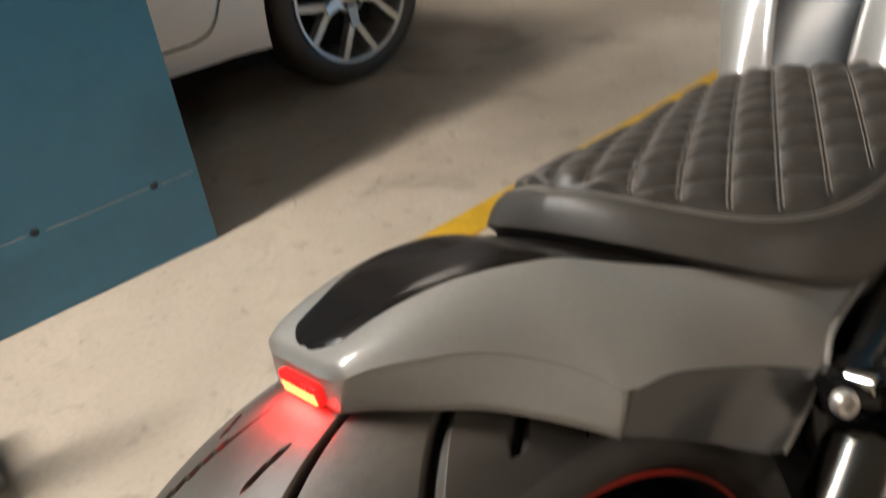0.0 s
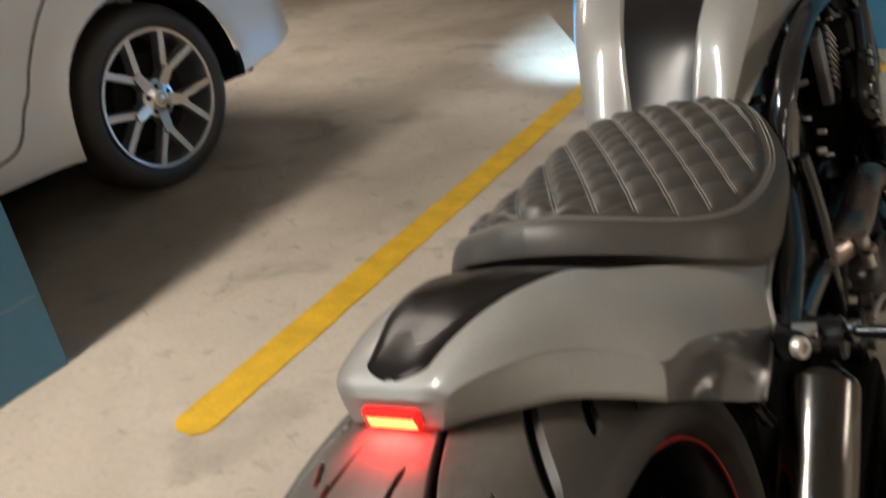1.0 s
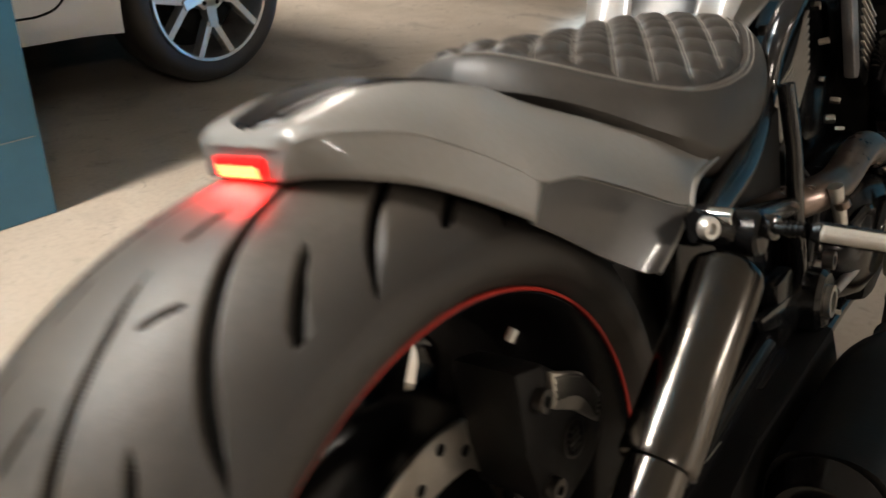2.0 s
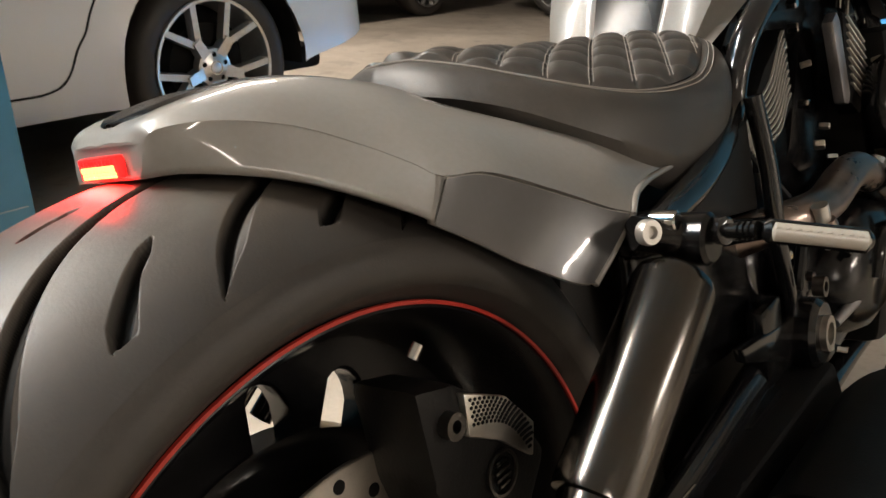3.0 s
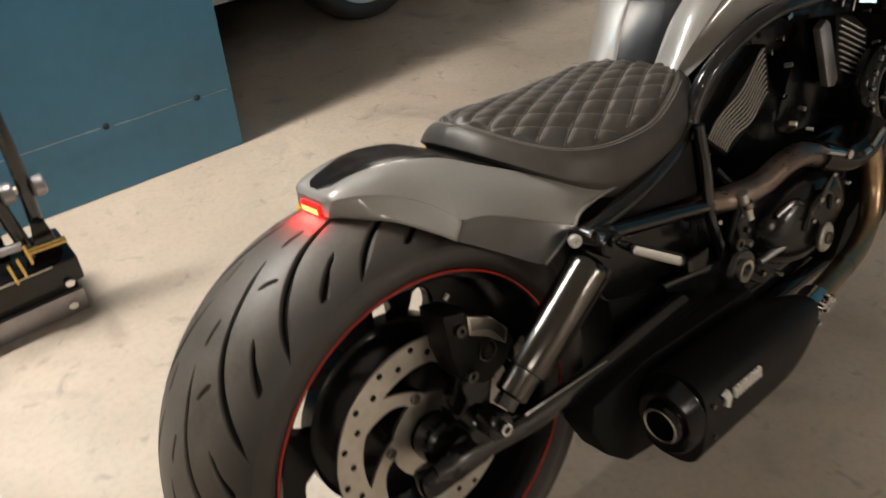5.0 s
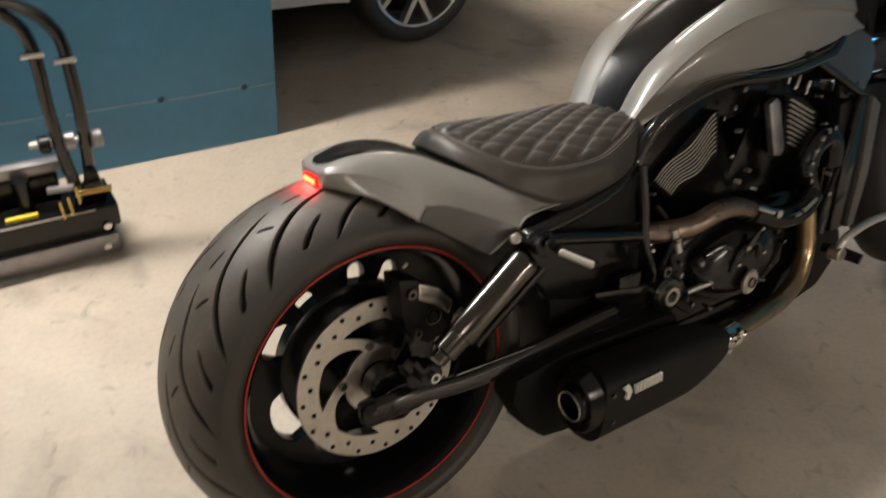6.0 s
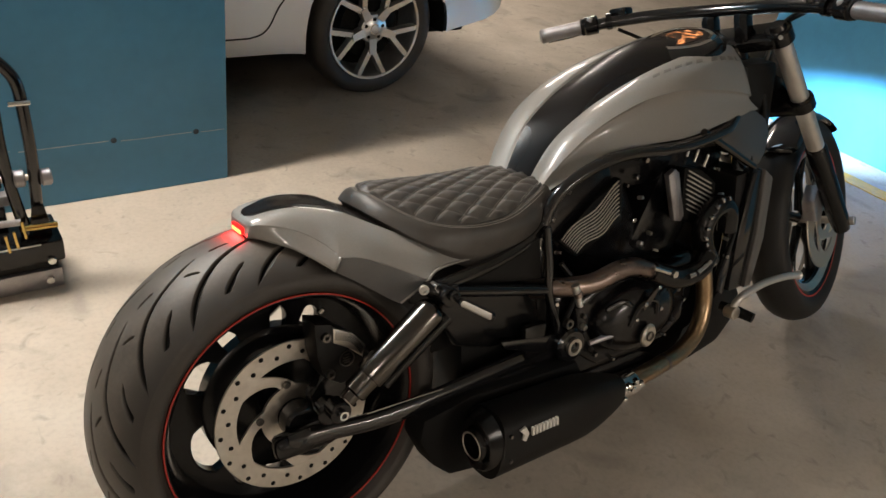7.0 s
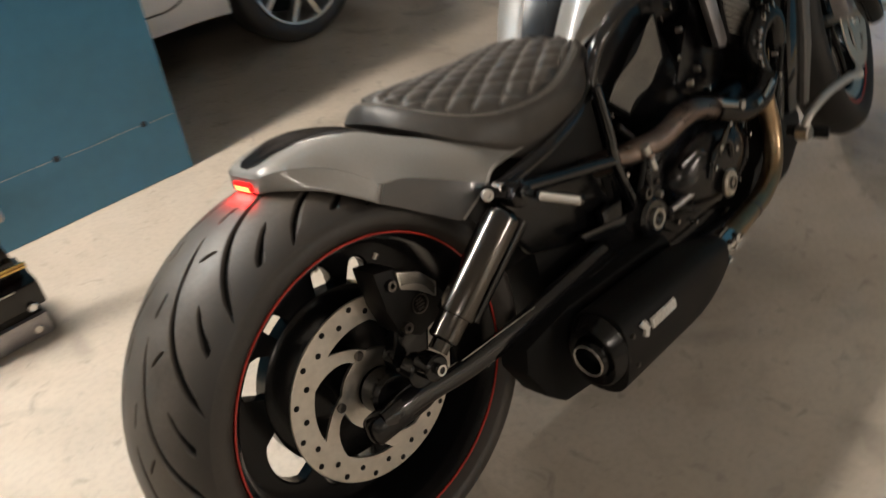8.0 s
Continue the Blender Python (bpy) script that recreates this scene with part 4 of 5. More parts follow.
bp("signal_flange", tube([(0.2668, -0.2240, 0.2187), (0.2664, -0.2255, 0.2188), (0.2650, -0.2310, 0.2192), (0.2645, -0.2325, 0.2193)], [0.0080, 0.0100, 0.0100, 0.0080], 24), GLOSS, signal)
for k in range(4):
    c_ = np.array([0.2620, -0.2405, 0.2200]) + np.array([-0.00105, -0.0042, 0.0005]) * k
    bp("neck_rib", tube([c_, c_ + (-0.0005, -0.0022, 0.0002)], 0.0064, 18), SATIN, signal)
for k in range(9):
    c_ = SA + (SB - SA) * (0.13 + 0.092 * k) + np.array([-0.0082, -0.0042, 0.0033])
    bp("lens_segment", block(c_, (0.0016, 0.0034, 0.0046), 0.0004, pose(0, 0, 0, 0, 0, 28)), CLEAR, signal)

# ---- engine ----
engine = bp("engine_block", block((0.86, 0, -0.03), (0.52, 0.24, 0.26), 0.04, seg=3), ENGINE, label="black V twin engine")
bp("cylinder", block((0.80, 0, 0.21), (0.20, 0.16, 0.34), 0.03, pose(0, 0, 0, 0, -28, 0)), ENGINE, engine)
bp("cylinder", block((1.03, 0, 0.22), (0.18, 0.18, 0.30), 0.03, pose(0, 0, 0, 0, 30, 0)), ENGINE, engine)
bp("intake_cover", block((0.96, 0, 0.34), (0.52, 0.17, 0.12), 0.03), ENGINE, engine)
# bolt heads at guessed places, added for the engine's bright specks
rb = random.Random(4)
for x, z, y in ((0.62, 0.19, -0.12), (0.60, 0.24, -0.10), (0.86, 0.32, -0.11), (0.87, 0.27, -0.12), (0.85, 0.22, -0.12), (0.90, 0.18, -0.13), (0.87, 0.16, -0.13), (0.84, 0.30, -0.10), (0.90, 0.35, -0.10),
                (0.66, 0.02, -0.17), (0.70, -0.06, -0.17), (0.76, -0.09, -0.17), (0.94, -0.08, -0.17), (1.00, 0.0, -0.17), (0.93, 0.13, -0.13), (0.57, 0.10, -0.17), (0.53, 0.05, -0.15), (0.47, -0.01, -0.15),
                (1.13, 0.24, -0.15), (1.14, 0.18, -0.16), (1.16, 0.12, -0.16), (1.17, 0.07, -0.16), (1.13, 0.30, -0.13)):
    bp("engine_bolt", disc((x, y, z), rb.uniform(0.004, 0.0075), (rb.uniform(-0.4, 0.1), 1, rb.uniform(-0.3, 0.3)), 0.014, 6, 0.2), CHROME if rb.random() < 0.6 else STEEL, engine)
bp("clutch_cover", move(turned([(0, -0.050), (0.075, -0.046), (0.105, -0.034), (0.118, -0.015), (0.122, 0.02)], (0, 0, 0), seg=40), pose(0.815, -0.165, 0.012) @ Matrix.Diagonal((1.12, 1, 0.72, 1)).to_4x4()), ENGINE, engine, "black clutch cover")
bp("side_case", plate([(0.64, 0.08), (0.72, 0.115), (0.90, 0.105), (1.02, 0.045), (1.02, -0.06), (0.95, -0.10), (0.72, -0.10), (0.64, -0.04)], -0.165, -0.11, 0.018, 3), ENGINE, engine)
badge = bp("case_badge", move(disc((0, 0, 0), 0.028, (0, 1, 0), 0.012, 32), pose(0.812, -0.226, -0.022, 0, 18, 0) @ Matrix.Diagonal((0.78, 1, 1, 1)).to_4x4()), STEEL, engine, "oval brushed steel badge")
bp("badge_ring", move(turned([(0.009, 0), (0.012, 0), (0.012, 0.003), (0.009, 0.003), (0.009, 0)], (0, 0, 0), (0, -1, 0), 24), pose(0.812, -0.2325, -0.022)), DARKSTEEL, engine)
bp("release_bracket", tube(spline([(0.762, -0.212, 0.010), (0.776, -0.216, 0.046), (0.808, -0.218, 0.064), (0.842, -0.214, 0.050), (0.850, -0.210, 0.018)], 6), 0.0085, 10, squash=0.6), GLOSS, engine, "gloss black release bracket")
bp("release_lever", plate([(0.792, 0.044), (0.812, 0.058), (0.838, 0.088), (0.832, 0.094), (0.806, 0.074), (0.786, 0.056)], -0.226, -0.220, 0.0015), SMOKE, engine, "smoked steel release lever")
for x, z, r in ((0.794, 0.060, 0.0055), (0.835, 0.092, 0.0045), (0.848, 0.036, 0.005), (0.768, 0.030, 0.0045)):
    bp("bracket_screw", disc((x, -0.2275, z), r, (0.1, 1, 0.1), 0.006, 10, 0.3), CHROME, engine)
bp("case_fold", tube(spline([(0.700, -0.196, 0.060), (0.745, -0.206, 0.072), (0.775, -0.208, 0.052)], 6), 0.006, 8), GLOSS, engine)
bp("case_fold", tube(spline([(0.860, -0.206, 0.060), (0.905, -0.196, 0.072), (0.960, -0.180, 0.064)], 6), 0.006, 8), GLOSS, engine)
for x, z in ((0.66, 0.045), (0.69, -0.045), (0.90, 0.09), (0.98, 0.03), (0.97, -0.05), (0.86, -0.085)):
    bp("case_bolt", disc((x, -0.168, z), 0.006, (0, 1, 0), 0.010, 10, 0.3), DARKSTEEL, engine)
bp("case_rib", tube([(0.855, -0.212, 0.02), (0.95, -0.185, 0.042)], 0.003, 8), SMOKE, engine)

# rear cylinder: stacked wavy fins
for k in range(9):
    f = k / 8
    a, b = np.array([0.630, 0.216]) * (1 - f) + np.array([0.678, 0.176]) * f, np.array([0.798, 0.316]) * (1 - f) + np.array([0.808, 0.236]) * f
    d = b - a
    nrm = np.array([-d[1], d[0]]) / np.linalg.norm(d)
    pts = []
    for s in np.linspace(0, 1, 25):
        q = a + d * s + nrm * 0.006 * math.sin(s * 2.6 * math.pi)
        pts.append((q[0], -0.162, q[1]))
    rows = [[(x, -0.119, z - 0.0011), (x, -0.119, z + 0.0011), (x, -0.1150, z + 0.0011), (x, -0.1150, z - 0.0011)] for x, _, z in pts]
    bp("cooling_fin", grid(rows, True, True), ALU, engine)
# near-black sheet added so that the gaps between the fins look shaded
bp("fin_gap_shade", plate([(0.622, 0.215), (0.680, 0.166), (0.74, 0.19), (0.815, 0.228), (0.806, 0.325), (0.72, 0.285)], -0.1165, -0.09, 0.002), SEAM, engine)
head = bp("rear_cylinder_cover", plate([(0.590, 0.245), (0.63, 0.31), (0.70, 0.365), (0.765, 0.385), (0.80, 0.33), (0.775, 0.27), (0.70, 0.20), (0.64, 0.185)], -0.098, -0.05, 0.012), ENGINE, engine)
for x, z in ((0.612, 0.262), (0.655, 0.318), (0.705, 0.352), (0.752, 0.376), (0.800, 0.300), (0.790, 0.24)):
    bp("cover_bolt", disc((x, -0.104, z), 0.006, (0, 1, 0), 0.012, 10, 0.3), DARKSTEEL, engine)
# front cylinder fins
for k in range(9):
    f = k / 8
    a = np.array([0.998, 0.322]) * (1 - f) + np.array([1.006, 0.226]) * f
    bp("cooling_fin", block((a[0] + 0.055, -0.141, a[1] - 0.028), (0.115 - 0.03 * abs(f - 0.5), 0.0045, 0.0028), 0.0008, pose(0, 0, 0, 0, 27, 0)), ALU, engine)
# the same added shade sheet behind the front fins
bp("fin_gap_shade", plate([(0.995, 0.325), (1.06, 0.310), (1.120, 0.268), (1.115, 0.180), (1.06, 0.168), (1.0, 0.2)], -0.1385, -0.11, 0.002), SEAM, engine)
bp("spark_cover", plate([(0.938, 0.316), (0.962, 0.328), (0.976, 0.316), (1.010, 0.206), (1.000, 0.192), (0.975, 0.198)], -0.140, -0.124, 0.004), GALV, engine, "satin grey upright cover plate")
for x, z in ((1.02, 0.345), (1.05, 0.328), (1.09, 0.31)):
    bp("cylinder_stud", between((x, -0.12, z), (x + 0.012, -0.12, z + 0.028), 0.004, 8), CHROME, engine)
# coolant pipe and other hoses
bp("coolant_pipe", tube(spline([(1.150, -0.165, 0.150), (1.140, -0.168, 0.200), (1.105, -0.170, 0.222), (1.062, -0.170, 0.205), (1.046, -0.170, 0.165), (1.060, -0.170, 0.120), (1.090, -0.168, 0.080)], 6), 0.026, 14), SATIN, engine)
for k in range(12):
    u = k / 11
    p = spline([(1.140, -0.185, 0.200), (1.105, -0.188, 0.246), (1.050, -0.192, 0.215), (1.030, -0.194, 0.165), (1.046, -0.194, 0.120), (1.078, -0.192, 0.080)], 6)
    q = p[int(u * (len(p) - 1))]
    bp("clamp_tooth", block(q, (0.012, 0.008, 0.007), 0.002, pose(0, 0, 0, 0, 30 * k, 0)), CHROME, engine)
for pts, r in (([(0.60, -0.15, 0.18), (0.63, -0.17, 0.12), (0.60, -0.17, 0.05)], 0.006),
               ([(1.20, -0.10, 0.42), (1.24, -0.15, 0.30), (1.20, -0.16, 0.15), (1.15, -0.16, 0.02)], 0.006)):
    bp("cable", tube(spline(pts, 8), r, 8), MATTE, engine)
bp("sensor_plug", tube([(0.596, -0.200, 0.148), (0.609, -0.205, 0.098)], [0.009, 0.007], 10), SILVER, engine, "pale sensor plug")
bp("sensor_plug", tube([(0.600, -0.205, 0.130), (0.603, -0.207, 0.122)], 0.0095, 10), TITAN, engine)
bp("frame_boss", turned([(0.006, 0), (0.011, 0), (0.011, 0.012), (0.006, 0.012), (0.006, 0)], (0.583, -0.205, 0.062), (0, 1, 0), 20), DARKSTEEL)
bp("linkage_rod", tube([(0.66, -0.19, -0.012), (0.735, -0.20, -0.004)], [0.006, 0.008], 10), GALV)
bp("foot_bracket", cat(block((0.52, -0.16, 0.02), (0.06, 0.02, 0.09), 0.008), block((0.47, -0.165, -0.04), (0.10, 0.02, 0.03), 0.008)), SATIN)
bp("engine_belly", block((0.85, 0, -0.19), (0.50, 0.20, 0.09), 0.03), ENGINE, engine)

# ---- exhaust ----
UP = [(0.530, -0.110, 0.120), (0.560, -0.150, 0.132), (0.600, -0.176, 0.134), (0.664, -0.187, 0.132), (0.727, -0.192, 0.145), (0.779, -0.194, 0.144), (0.835, -0.196, 0.121), (0.885, -0.199, 0.095), (0.933, -0.200, 0.080), (1.000, -0.200, 0.083), (1.045, -0.193, 0.110)]
exhaust = bp("exhaust_system", tube(spline(UP, 8), 0.0215, 18), TITAN, label="heat tinted exhaust pipes with black silencer")
bp("heat_shield", tube(spline([(0.830, -0.199, 0.126), (0.885, -0.202, 0.099), (0.933, -0.203, 0.084), (1.000, -0.203, 0.087), (1.040, -0.197, 0.112)], 8), 0.0255, 18), SATIN, exhaust)
for p, q in (((0.815, -0.222, 0.142), (0.865, -0.226, 0.120)), ((0.965, -0.228, 0.096), (1.015, -0.224, 0.112)), ((0.935, -0.228, 0.094), (0.955, -0.228, 0.095))):
    bp("clamp_band", tube([p, q], 0.006, 10), CHROME, exhaust)
bp("clamp_screw", disc((0.882, -0.228, 0.113), 0.009, (0, 1, 0), 0.010, 16), CHROME, exhaust)
LOW = [(1.040, -0.180, 0.120), (1.046, -0.190, 0.054), (1.050, -0.196, -0.020), (1.010, -0.211, -0.080), (0.932, -0.226, -0.105), (0.870, -0.234, -0.107), (0.813, -0.241, -0.107), (0.700, -0.252, -0.108)]
bp("lower_pipe", tube(spline(LOW, 8), 0.0205, 18), GOLDPIPE, exhaust, "straw tinted lower exhaust pipe")
bp("pipe_joint", tube([(0.872, -0.234, -0.107), (0.862, -0.235, -0.107)], 0.0215, 18), TITAN, exhaust)
bp("collector_clamp", cat(tube([(0.738, -0.250, -0.108), (0.680, -0.256, -0.106)], 0.029, 20), block((0.715, -0.282, -0.095), (0.05, 0.012, 0.016), 0.004), disc((0.700, -0.290, -0.095), 0.008, (0, 1, 0), 0.012, 14)), CHROME, exhaust)
for q in ((0.690, -0.288, -0.082), (0.712, -0.286, -0.078), (0.728, -0.284, -0.092), (0.676, -0.288, -0.110)):
    bp("clamp_bolt", disc(q, 0.006, (0.2, 1, 0.1), 0.014, 8, 0.25), CHROME, exhaust)


def can(x0, x1, z0, z1, shrink):
    rows = []
    for s in np.linspace(0, 1, 13):
        k = 1 - 0.10 * s - shrink * max(0, (s - 0.62) / 0.38) ** 1.7
        cx, cz = x0 + (x1 - x0) * s, z0 + (z1 - z0) * s
        pts = []
        for a in np.linspace(0, 2 * math.pi, 48, endpoint=False):
            c, q = math.cos(a), math.sin(a)
            n = 3.2
            r = 1 / (abs(c) ** n + abs(q) ** n) ** (1 / n)
            pts.append((cx + 0.014 * q * k, -0.262 + 0.056 * r * c * k, cz + 0.066 * r * q * k))
        rows.append(pts)
    return grid(rows, True, True)


silencer = bp("silencer", can(0.312, 0.674, -0.088, -0.100, 0.40), MATTE, exhaust, "matte black silencer with pale brand marks")
cone = []
for s, k in ((0.0, 1.02), (0.02, 1.03), (0.06, 1.0), (0.5, 0.86), (0.56, 0.80), (0.5, 0.60), (0.2, 0.52), (-0.6, 0.50)):
    cone.append([(0.318 - 0.048 * s, -0.262 + 0.056 * k * math.cos(a) * (1 + 0.08 * (1 - k)), -0.0865 + 0.066 * k * math.sin(a)) for a in np.linspace(0, 2 * math.pi, 40, endpoint=False)])
bp("end_cap", grid(cone, True), SATIN, exhaust, "gloss black silencer end cap")
bp("outlet", turned([(0.026, 0.05), (0.026, 0.0), (0.030, -0.002), (0.033, 0.002), (0.033, 0.05)], (0.284, -0.262, -0.086), (1, 0, 0.0), 36), SATIN, exhaust)
bp("outlet_lip", turned([(0.0255, -0.003), (0.0275, -0.0045), (0.0290, -0.003)], (0.284, -0.262, -0.086), (1, 0, 0.0), 40), STEEL, exhaust, "thin bright lip of the outlet")
for k in range(3):
    a = math.pi * (0.1 + 2 * k / 3)
    bp("cap_strut", tube([(0.296, -0.262 + 0.030 * math.cos(a), -0.0865 + 0.032 * math.sin(a)), (0.302, -0.262 + 0.046 * math.cos(a), -0.0865 + 0.054 * math.sin(a))], 0.0022, 8), DARKSTEEL, exhaust)
bp("inner_silencer", plate([(0.215, -0.040), (0.205, -0.085), (0.235, -0.150), (0.275, -0.190), (0.36, -0.205), (0.62, -0.190), (0.65, -0.10), (0.62, -0.04), (0.33, -0.025)], -0.200, -0.135, 0.012, 2), SEAM, exhaust)
for z in (-0.03, -0.14):
    bp("cap_rivet", disc((0.333, -0.318, z * 0.5 - 0.04), 0.004, (0, 1, 0), 0.006, 10), DARKSTEEL, exhaust)
# brand marks on the silencer as plain shapes
bp("brand_mark", plate([(0.352, -0.048), (0.366, -0.044), (0.374, -0.060), (0.366, -0.076), (0.358, -0.070), (0.362, -0.060)], -0.3225, -0.3165, 0.0008), TAG, exhaust)
for k in range(8):
    bp("brand_bar", plate([(0.382 + 0.0088 * k, -0.052), (0.3870 + 0.0088 * k, -0.0515), (0.3880 + 0.0088 * k, -0.0695), (0.383 + 0.0088 * k, -0.070)], -0.3225, -0.3165, 0.0006), TAG, exhaust)

# ---- radiator, controls ----
bp("radiator", block((1.235, 0, 0.125), (0.085, 0.31, 0.32), 0.02, pose(0, 0, 0, 0, -4, 0)), MATTE, label="black radiator with grey side trim")
for s in (-1, 1):
    bp("radiator_trim", plate([(1.262, 0.290), (1.300, 0.262), (1.298, 0.10), (1.268, -0.03), (1.240, -0.03), (1.262, 0.12)], s * 0.160, s * 0.180, 0.006), TRIM, label="satin grey radiator side trim")
    bp("radiator_shroud", plate([(1.225, 0.285), (1.262, 0.290), (1.262, 0.12), (1.240, -0.03), (1.185, -0.03), (1.195, 0.14)], s * 0.150, s * 0.172, 0.008), GLOSS)
bp("lower_cowl", plate([(1.02, -0.09), (1.15, -0.02), (1.24, -0.03), (1.25, -0.10), (1.17, -0.17), (1.05, -0.19), (0.96, -0.17)], -0.17, 0.17, 0.02), MATTE)
bp("foot_peg", tube([(1.13, -0.19, -0.045), (1.142, -0.235, -0.050), (1.150, -0.272, -0.056)], [0.012, 0.014, 0.013], 14), MATTE, label="black rubber forward foot peg")
bp("brake_pedal", tube(spline([(1.110, -0.235, -0.040), (1.125, -0.240, -0.012), (1.165, -0.240, 0.000), (1.24, -0.240, 0.008), (1.33, -0.242, 0.004), (1.378, -0.245, -0.004)], 6), [0.0095] * 30 + [0.013], 12), SILVER, label="polished brake pedal lever")
bp("pedal_pivot", disc((1.112, -0.235, -0.042), 0.017, (0, 1, 0), 0.03, 20), STEEL)

# ---- front end: built straight, then turned with the steering ----
RAKE = math.atan2(0.48, 0.60)
AXIS = Vector((-math.sin(RAKE), 0, math.cos(RAKE)))
HEADP = Vector((1.275, 0, 0.60))
STEER = Matrix.Translation(HEADP) @ Matrix.Rotation(radians(17), 4, AXIS) @ Matrix.Translation(-HEADP)
AX = np.array([1.795, 0.0, 0.004])
FA = np.array([-math.sin(RAKE), 0, math.cos(RAKE)])


def fp(name, geo, material, parent=None, label=""):
    return bp(name, move(geo, STEER), material, parent, label)


front_prof = [(0.226, -0.040), (0.240, -0.046), (0.2435, -0.044), (0.232, -0.036), (0.215, -0.02), (0.212, 0), (0.215, 0.02), (0.232, 0.036), (0.2435, 0.044), (0.240, 0.046), (0.226, 0.040), (0.204, 0.02), (0.202, 0), (0.204, -0.02), (0.226, -0.040)]
front_wheel = fp("front_wheel", turned(front_prof, AX, seg=72), WHEELBLACK, label="gloss black front wheel with red rim line")
fr = [(0.232, -0.040), (0.245, -0.048), (0.262, -0.057), (0.280, -0.060), (0.298, -0.054), (0.312, -0.040), (0.321, -0.02), (0.325, 0), (0.321, 0.02), (0.312, 0.040), (0.298, 0.054), (0.280, 0.060), (0.262, 0.057), (0.245, 0.048), (0.232, 0.040)]
fp("front_tyre", turned(spline(fr, 3), AX, seg=110), BLACKRUBBER, front_wheel, "black front tyre")
fp("rim_stripe", turned([(0.2405, -0.0470), (0.2405, -0.0485), (0.2452, -0.0485), (0.2452, -0.0470)], AX, seg=90), RED, front_wheel)
for k in range(5):
    a = 0.3 + k * 2 * math.pi / 5
    d = np.array([math.cos(a), 0, math.sin(a)])
    for w in (-0.2, 0.2):
        e = np.array([math.cos(a + w), 0, math.sin(a + w)])
        fp("spoke", tube([AX + d * 0.03, AX + d * 0.1 + e * 0.02, AX + e * 0.207], [0.016, 0.011, 0.012], 10), WHEELBLACK, front_wheel)
for s in (-1, 1):
    band, spokes, carrier = rotor(0.072 * s, 0.150, 0.5, 5)
    fp("front_rotor", (np.array(band[0]) + AX, band[1]), STEEL, front_wheel, "steel front brake disc")
    for g in spokes + [carrier]:
        fp("rotor_arm", (np.array(g[0]) + AX, g[1]), STEEL, front_wheel)
    fp("front_caliper", (plate([(-0.155, 0.03), (-0.165, 0.09), (-0.125, 0.135), (-0.080, 0.120), (-0.085, 0.06), (-0.11, 0.02)], 0.060 * s, 0.100 * s, 0.008)[0] + AX, plate([(-0.155, 0.03), (-0.165, 0.09), (-0.125, 0.135), (-0.080, 0.120), (-0.085, 0.06), (-0.11, 0.02)], 0.060 * s, 0.100 * s, 0.008)[1]), GALV, front_wheel)
    low = AX + np.array([0, 0.125 * s, 0])
    foot = low + np.array([-0.02, 0, 0.0])
    top = foot + FA * 0.735
    leg = fp("fork_leg", tube([foot - FA * 0.03, foot + FA * 0.02, foot + FA * 0.03, foot + FA * 0.33, foot + FA * 0.34], [0.024, 0.029, 0.029, 0.029, 0.024], 22), SATIN, label="black fork slider with silver upper tube")
    fp("fork_tube", tube([foot + FA * 0.33, foot + FA * 0.735], 0.0235, 22), SILVER, leg, "satin silver fork tube")
    fp("fork_clamp", tube([foot + FA * 0.490, foot + FA * 0.494, foot + FA * 0.526, foot + FA * 0.53], [0.030, 0.034, 0.034, 0.030], 24), SATIN, leg)
    fp("upper_clamp", tube([foot + FA * 0.722, foot + FA * 0.726, foot + FA * 0.760, foot + FA * 0.764], [0.029, 0.033, 0.033, 0.029], 24), SATIN, leg)
    fp("clamp_bolt", disc(foot + FA * 0.742 + np.array([-0.030, -0.012, -0.006]), 0.006, (1, 0.3, 0), 0.010, 12), CHROME, leg)
    fp("fork_cap", tube([foot + FA * 0.760, foot + FA * 0.775], [0.022, 0.017], 18), SATIN, leg)
    fp("axle_cap", disc(low + np.array([0, 0.028 * s, 0]), 0.014, (0, 1, 0), 0.02, 18), STEEL, leg)
fp("rim_lip", turned([(0.205, -0.030), (0.222, -0.041), (0.227, -0.0425), (0.229, -0.040), (0.215, -0.028)], AX, seg=72), STEEL, front_wheel, "polished inner lip of the front rim")
fp("front_axle", between(AX + (0, -0.15, 0), AX + (0, 0.15, 0), 0.012), STEEL, front_wheel)
wing = []
for a in np.radians(np.linspace(50, 132, 30)):
    row = []
    for t in np.linspace(-1, 1, 11):
        w = 0.068 * min(1.0, 0.35 + 2.2 * max(0.0, math.sin((a - radians(50)) / radians(82) * math.pi)) ** 0.7)
        rr = 0.343 - 0.030 * abs(t) ** 2.4
        row.append(AX + np.array([rr * math.cos(a), w * t, rr * math.sin(a)]))
    wing.append(row)
ff = fp("front_fender", grid(wing), GLOSS, label="black painted front fender")
solid(ff, 0.004)
for s_ in (0.510, 0.742):
    c = AX + np.array([-0.02, 0, 0]) + FA * s_
    fp("triple_clamp", block(c, (0.075, 0.25, 0.035), 0.012, pose(0, 0, 0, 0, -math.degrees(RAKE), 0)), SATIN)
fp("headlight", turned([(0, 0.11), (0.05, 0.105), (0.080, 0.075), (0.094, 0.02), (0.096, -0.03), (0.092, -0.055), (0.082, -0.060)], AX + np.array([-0.300, 0, 0.475]), (-1, 0, 0.02), 40), GLOSS, label="round black headlight, switched on")
fp("headlight_glass", turned([(0.083, 0), (0.06, 0.014), (0.0, 0.020)], AX + np.array([-0.300 + 0.058, 0, 0.475]), (1, 0, -0.02), 36), BULB)
lamp_eye = STEER @ Vector((AX[0] - 0.300 + 0.095, 0, AX[2] + 0.475))
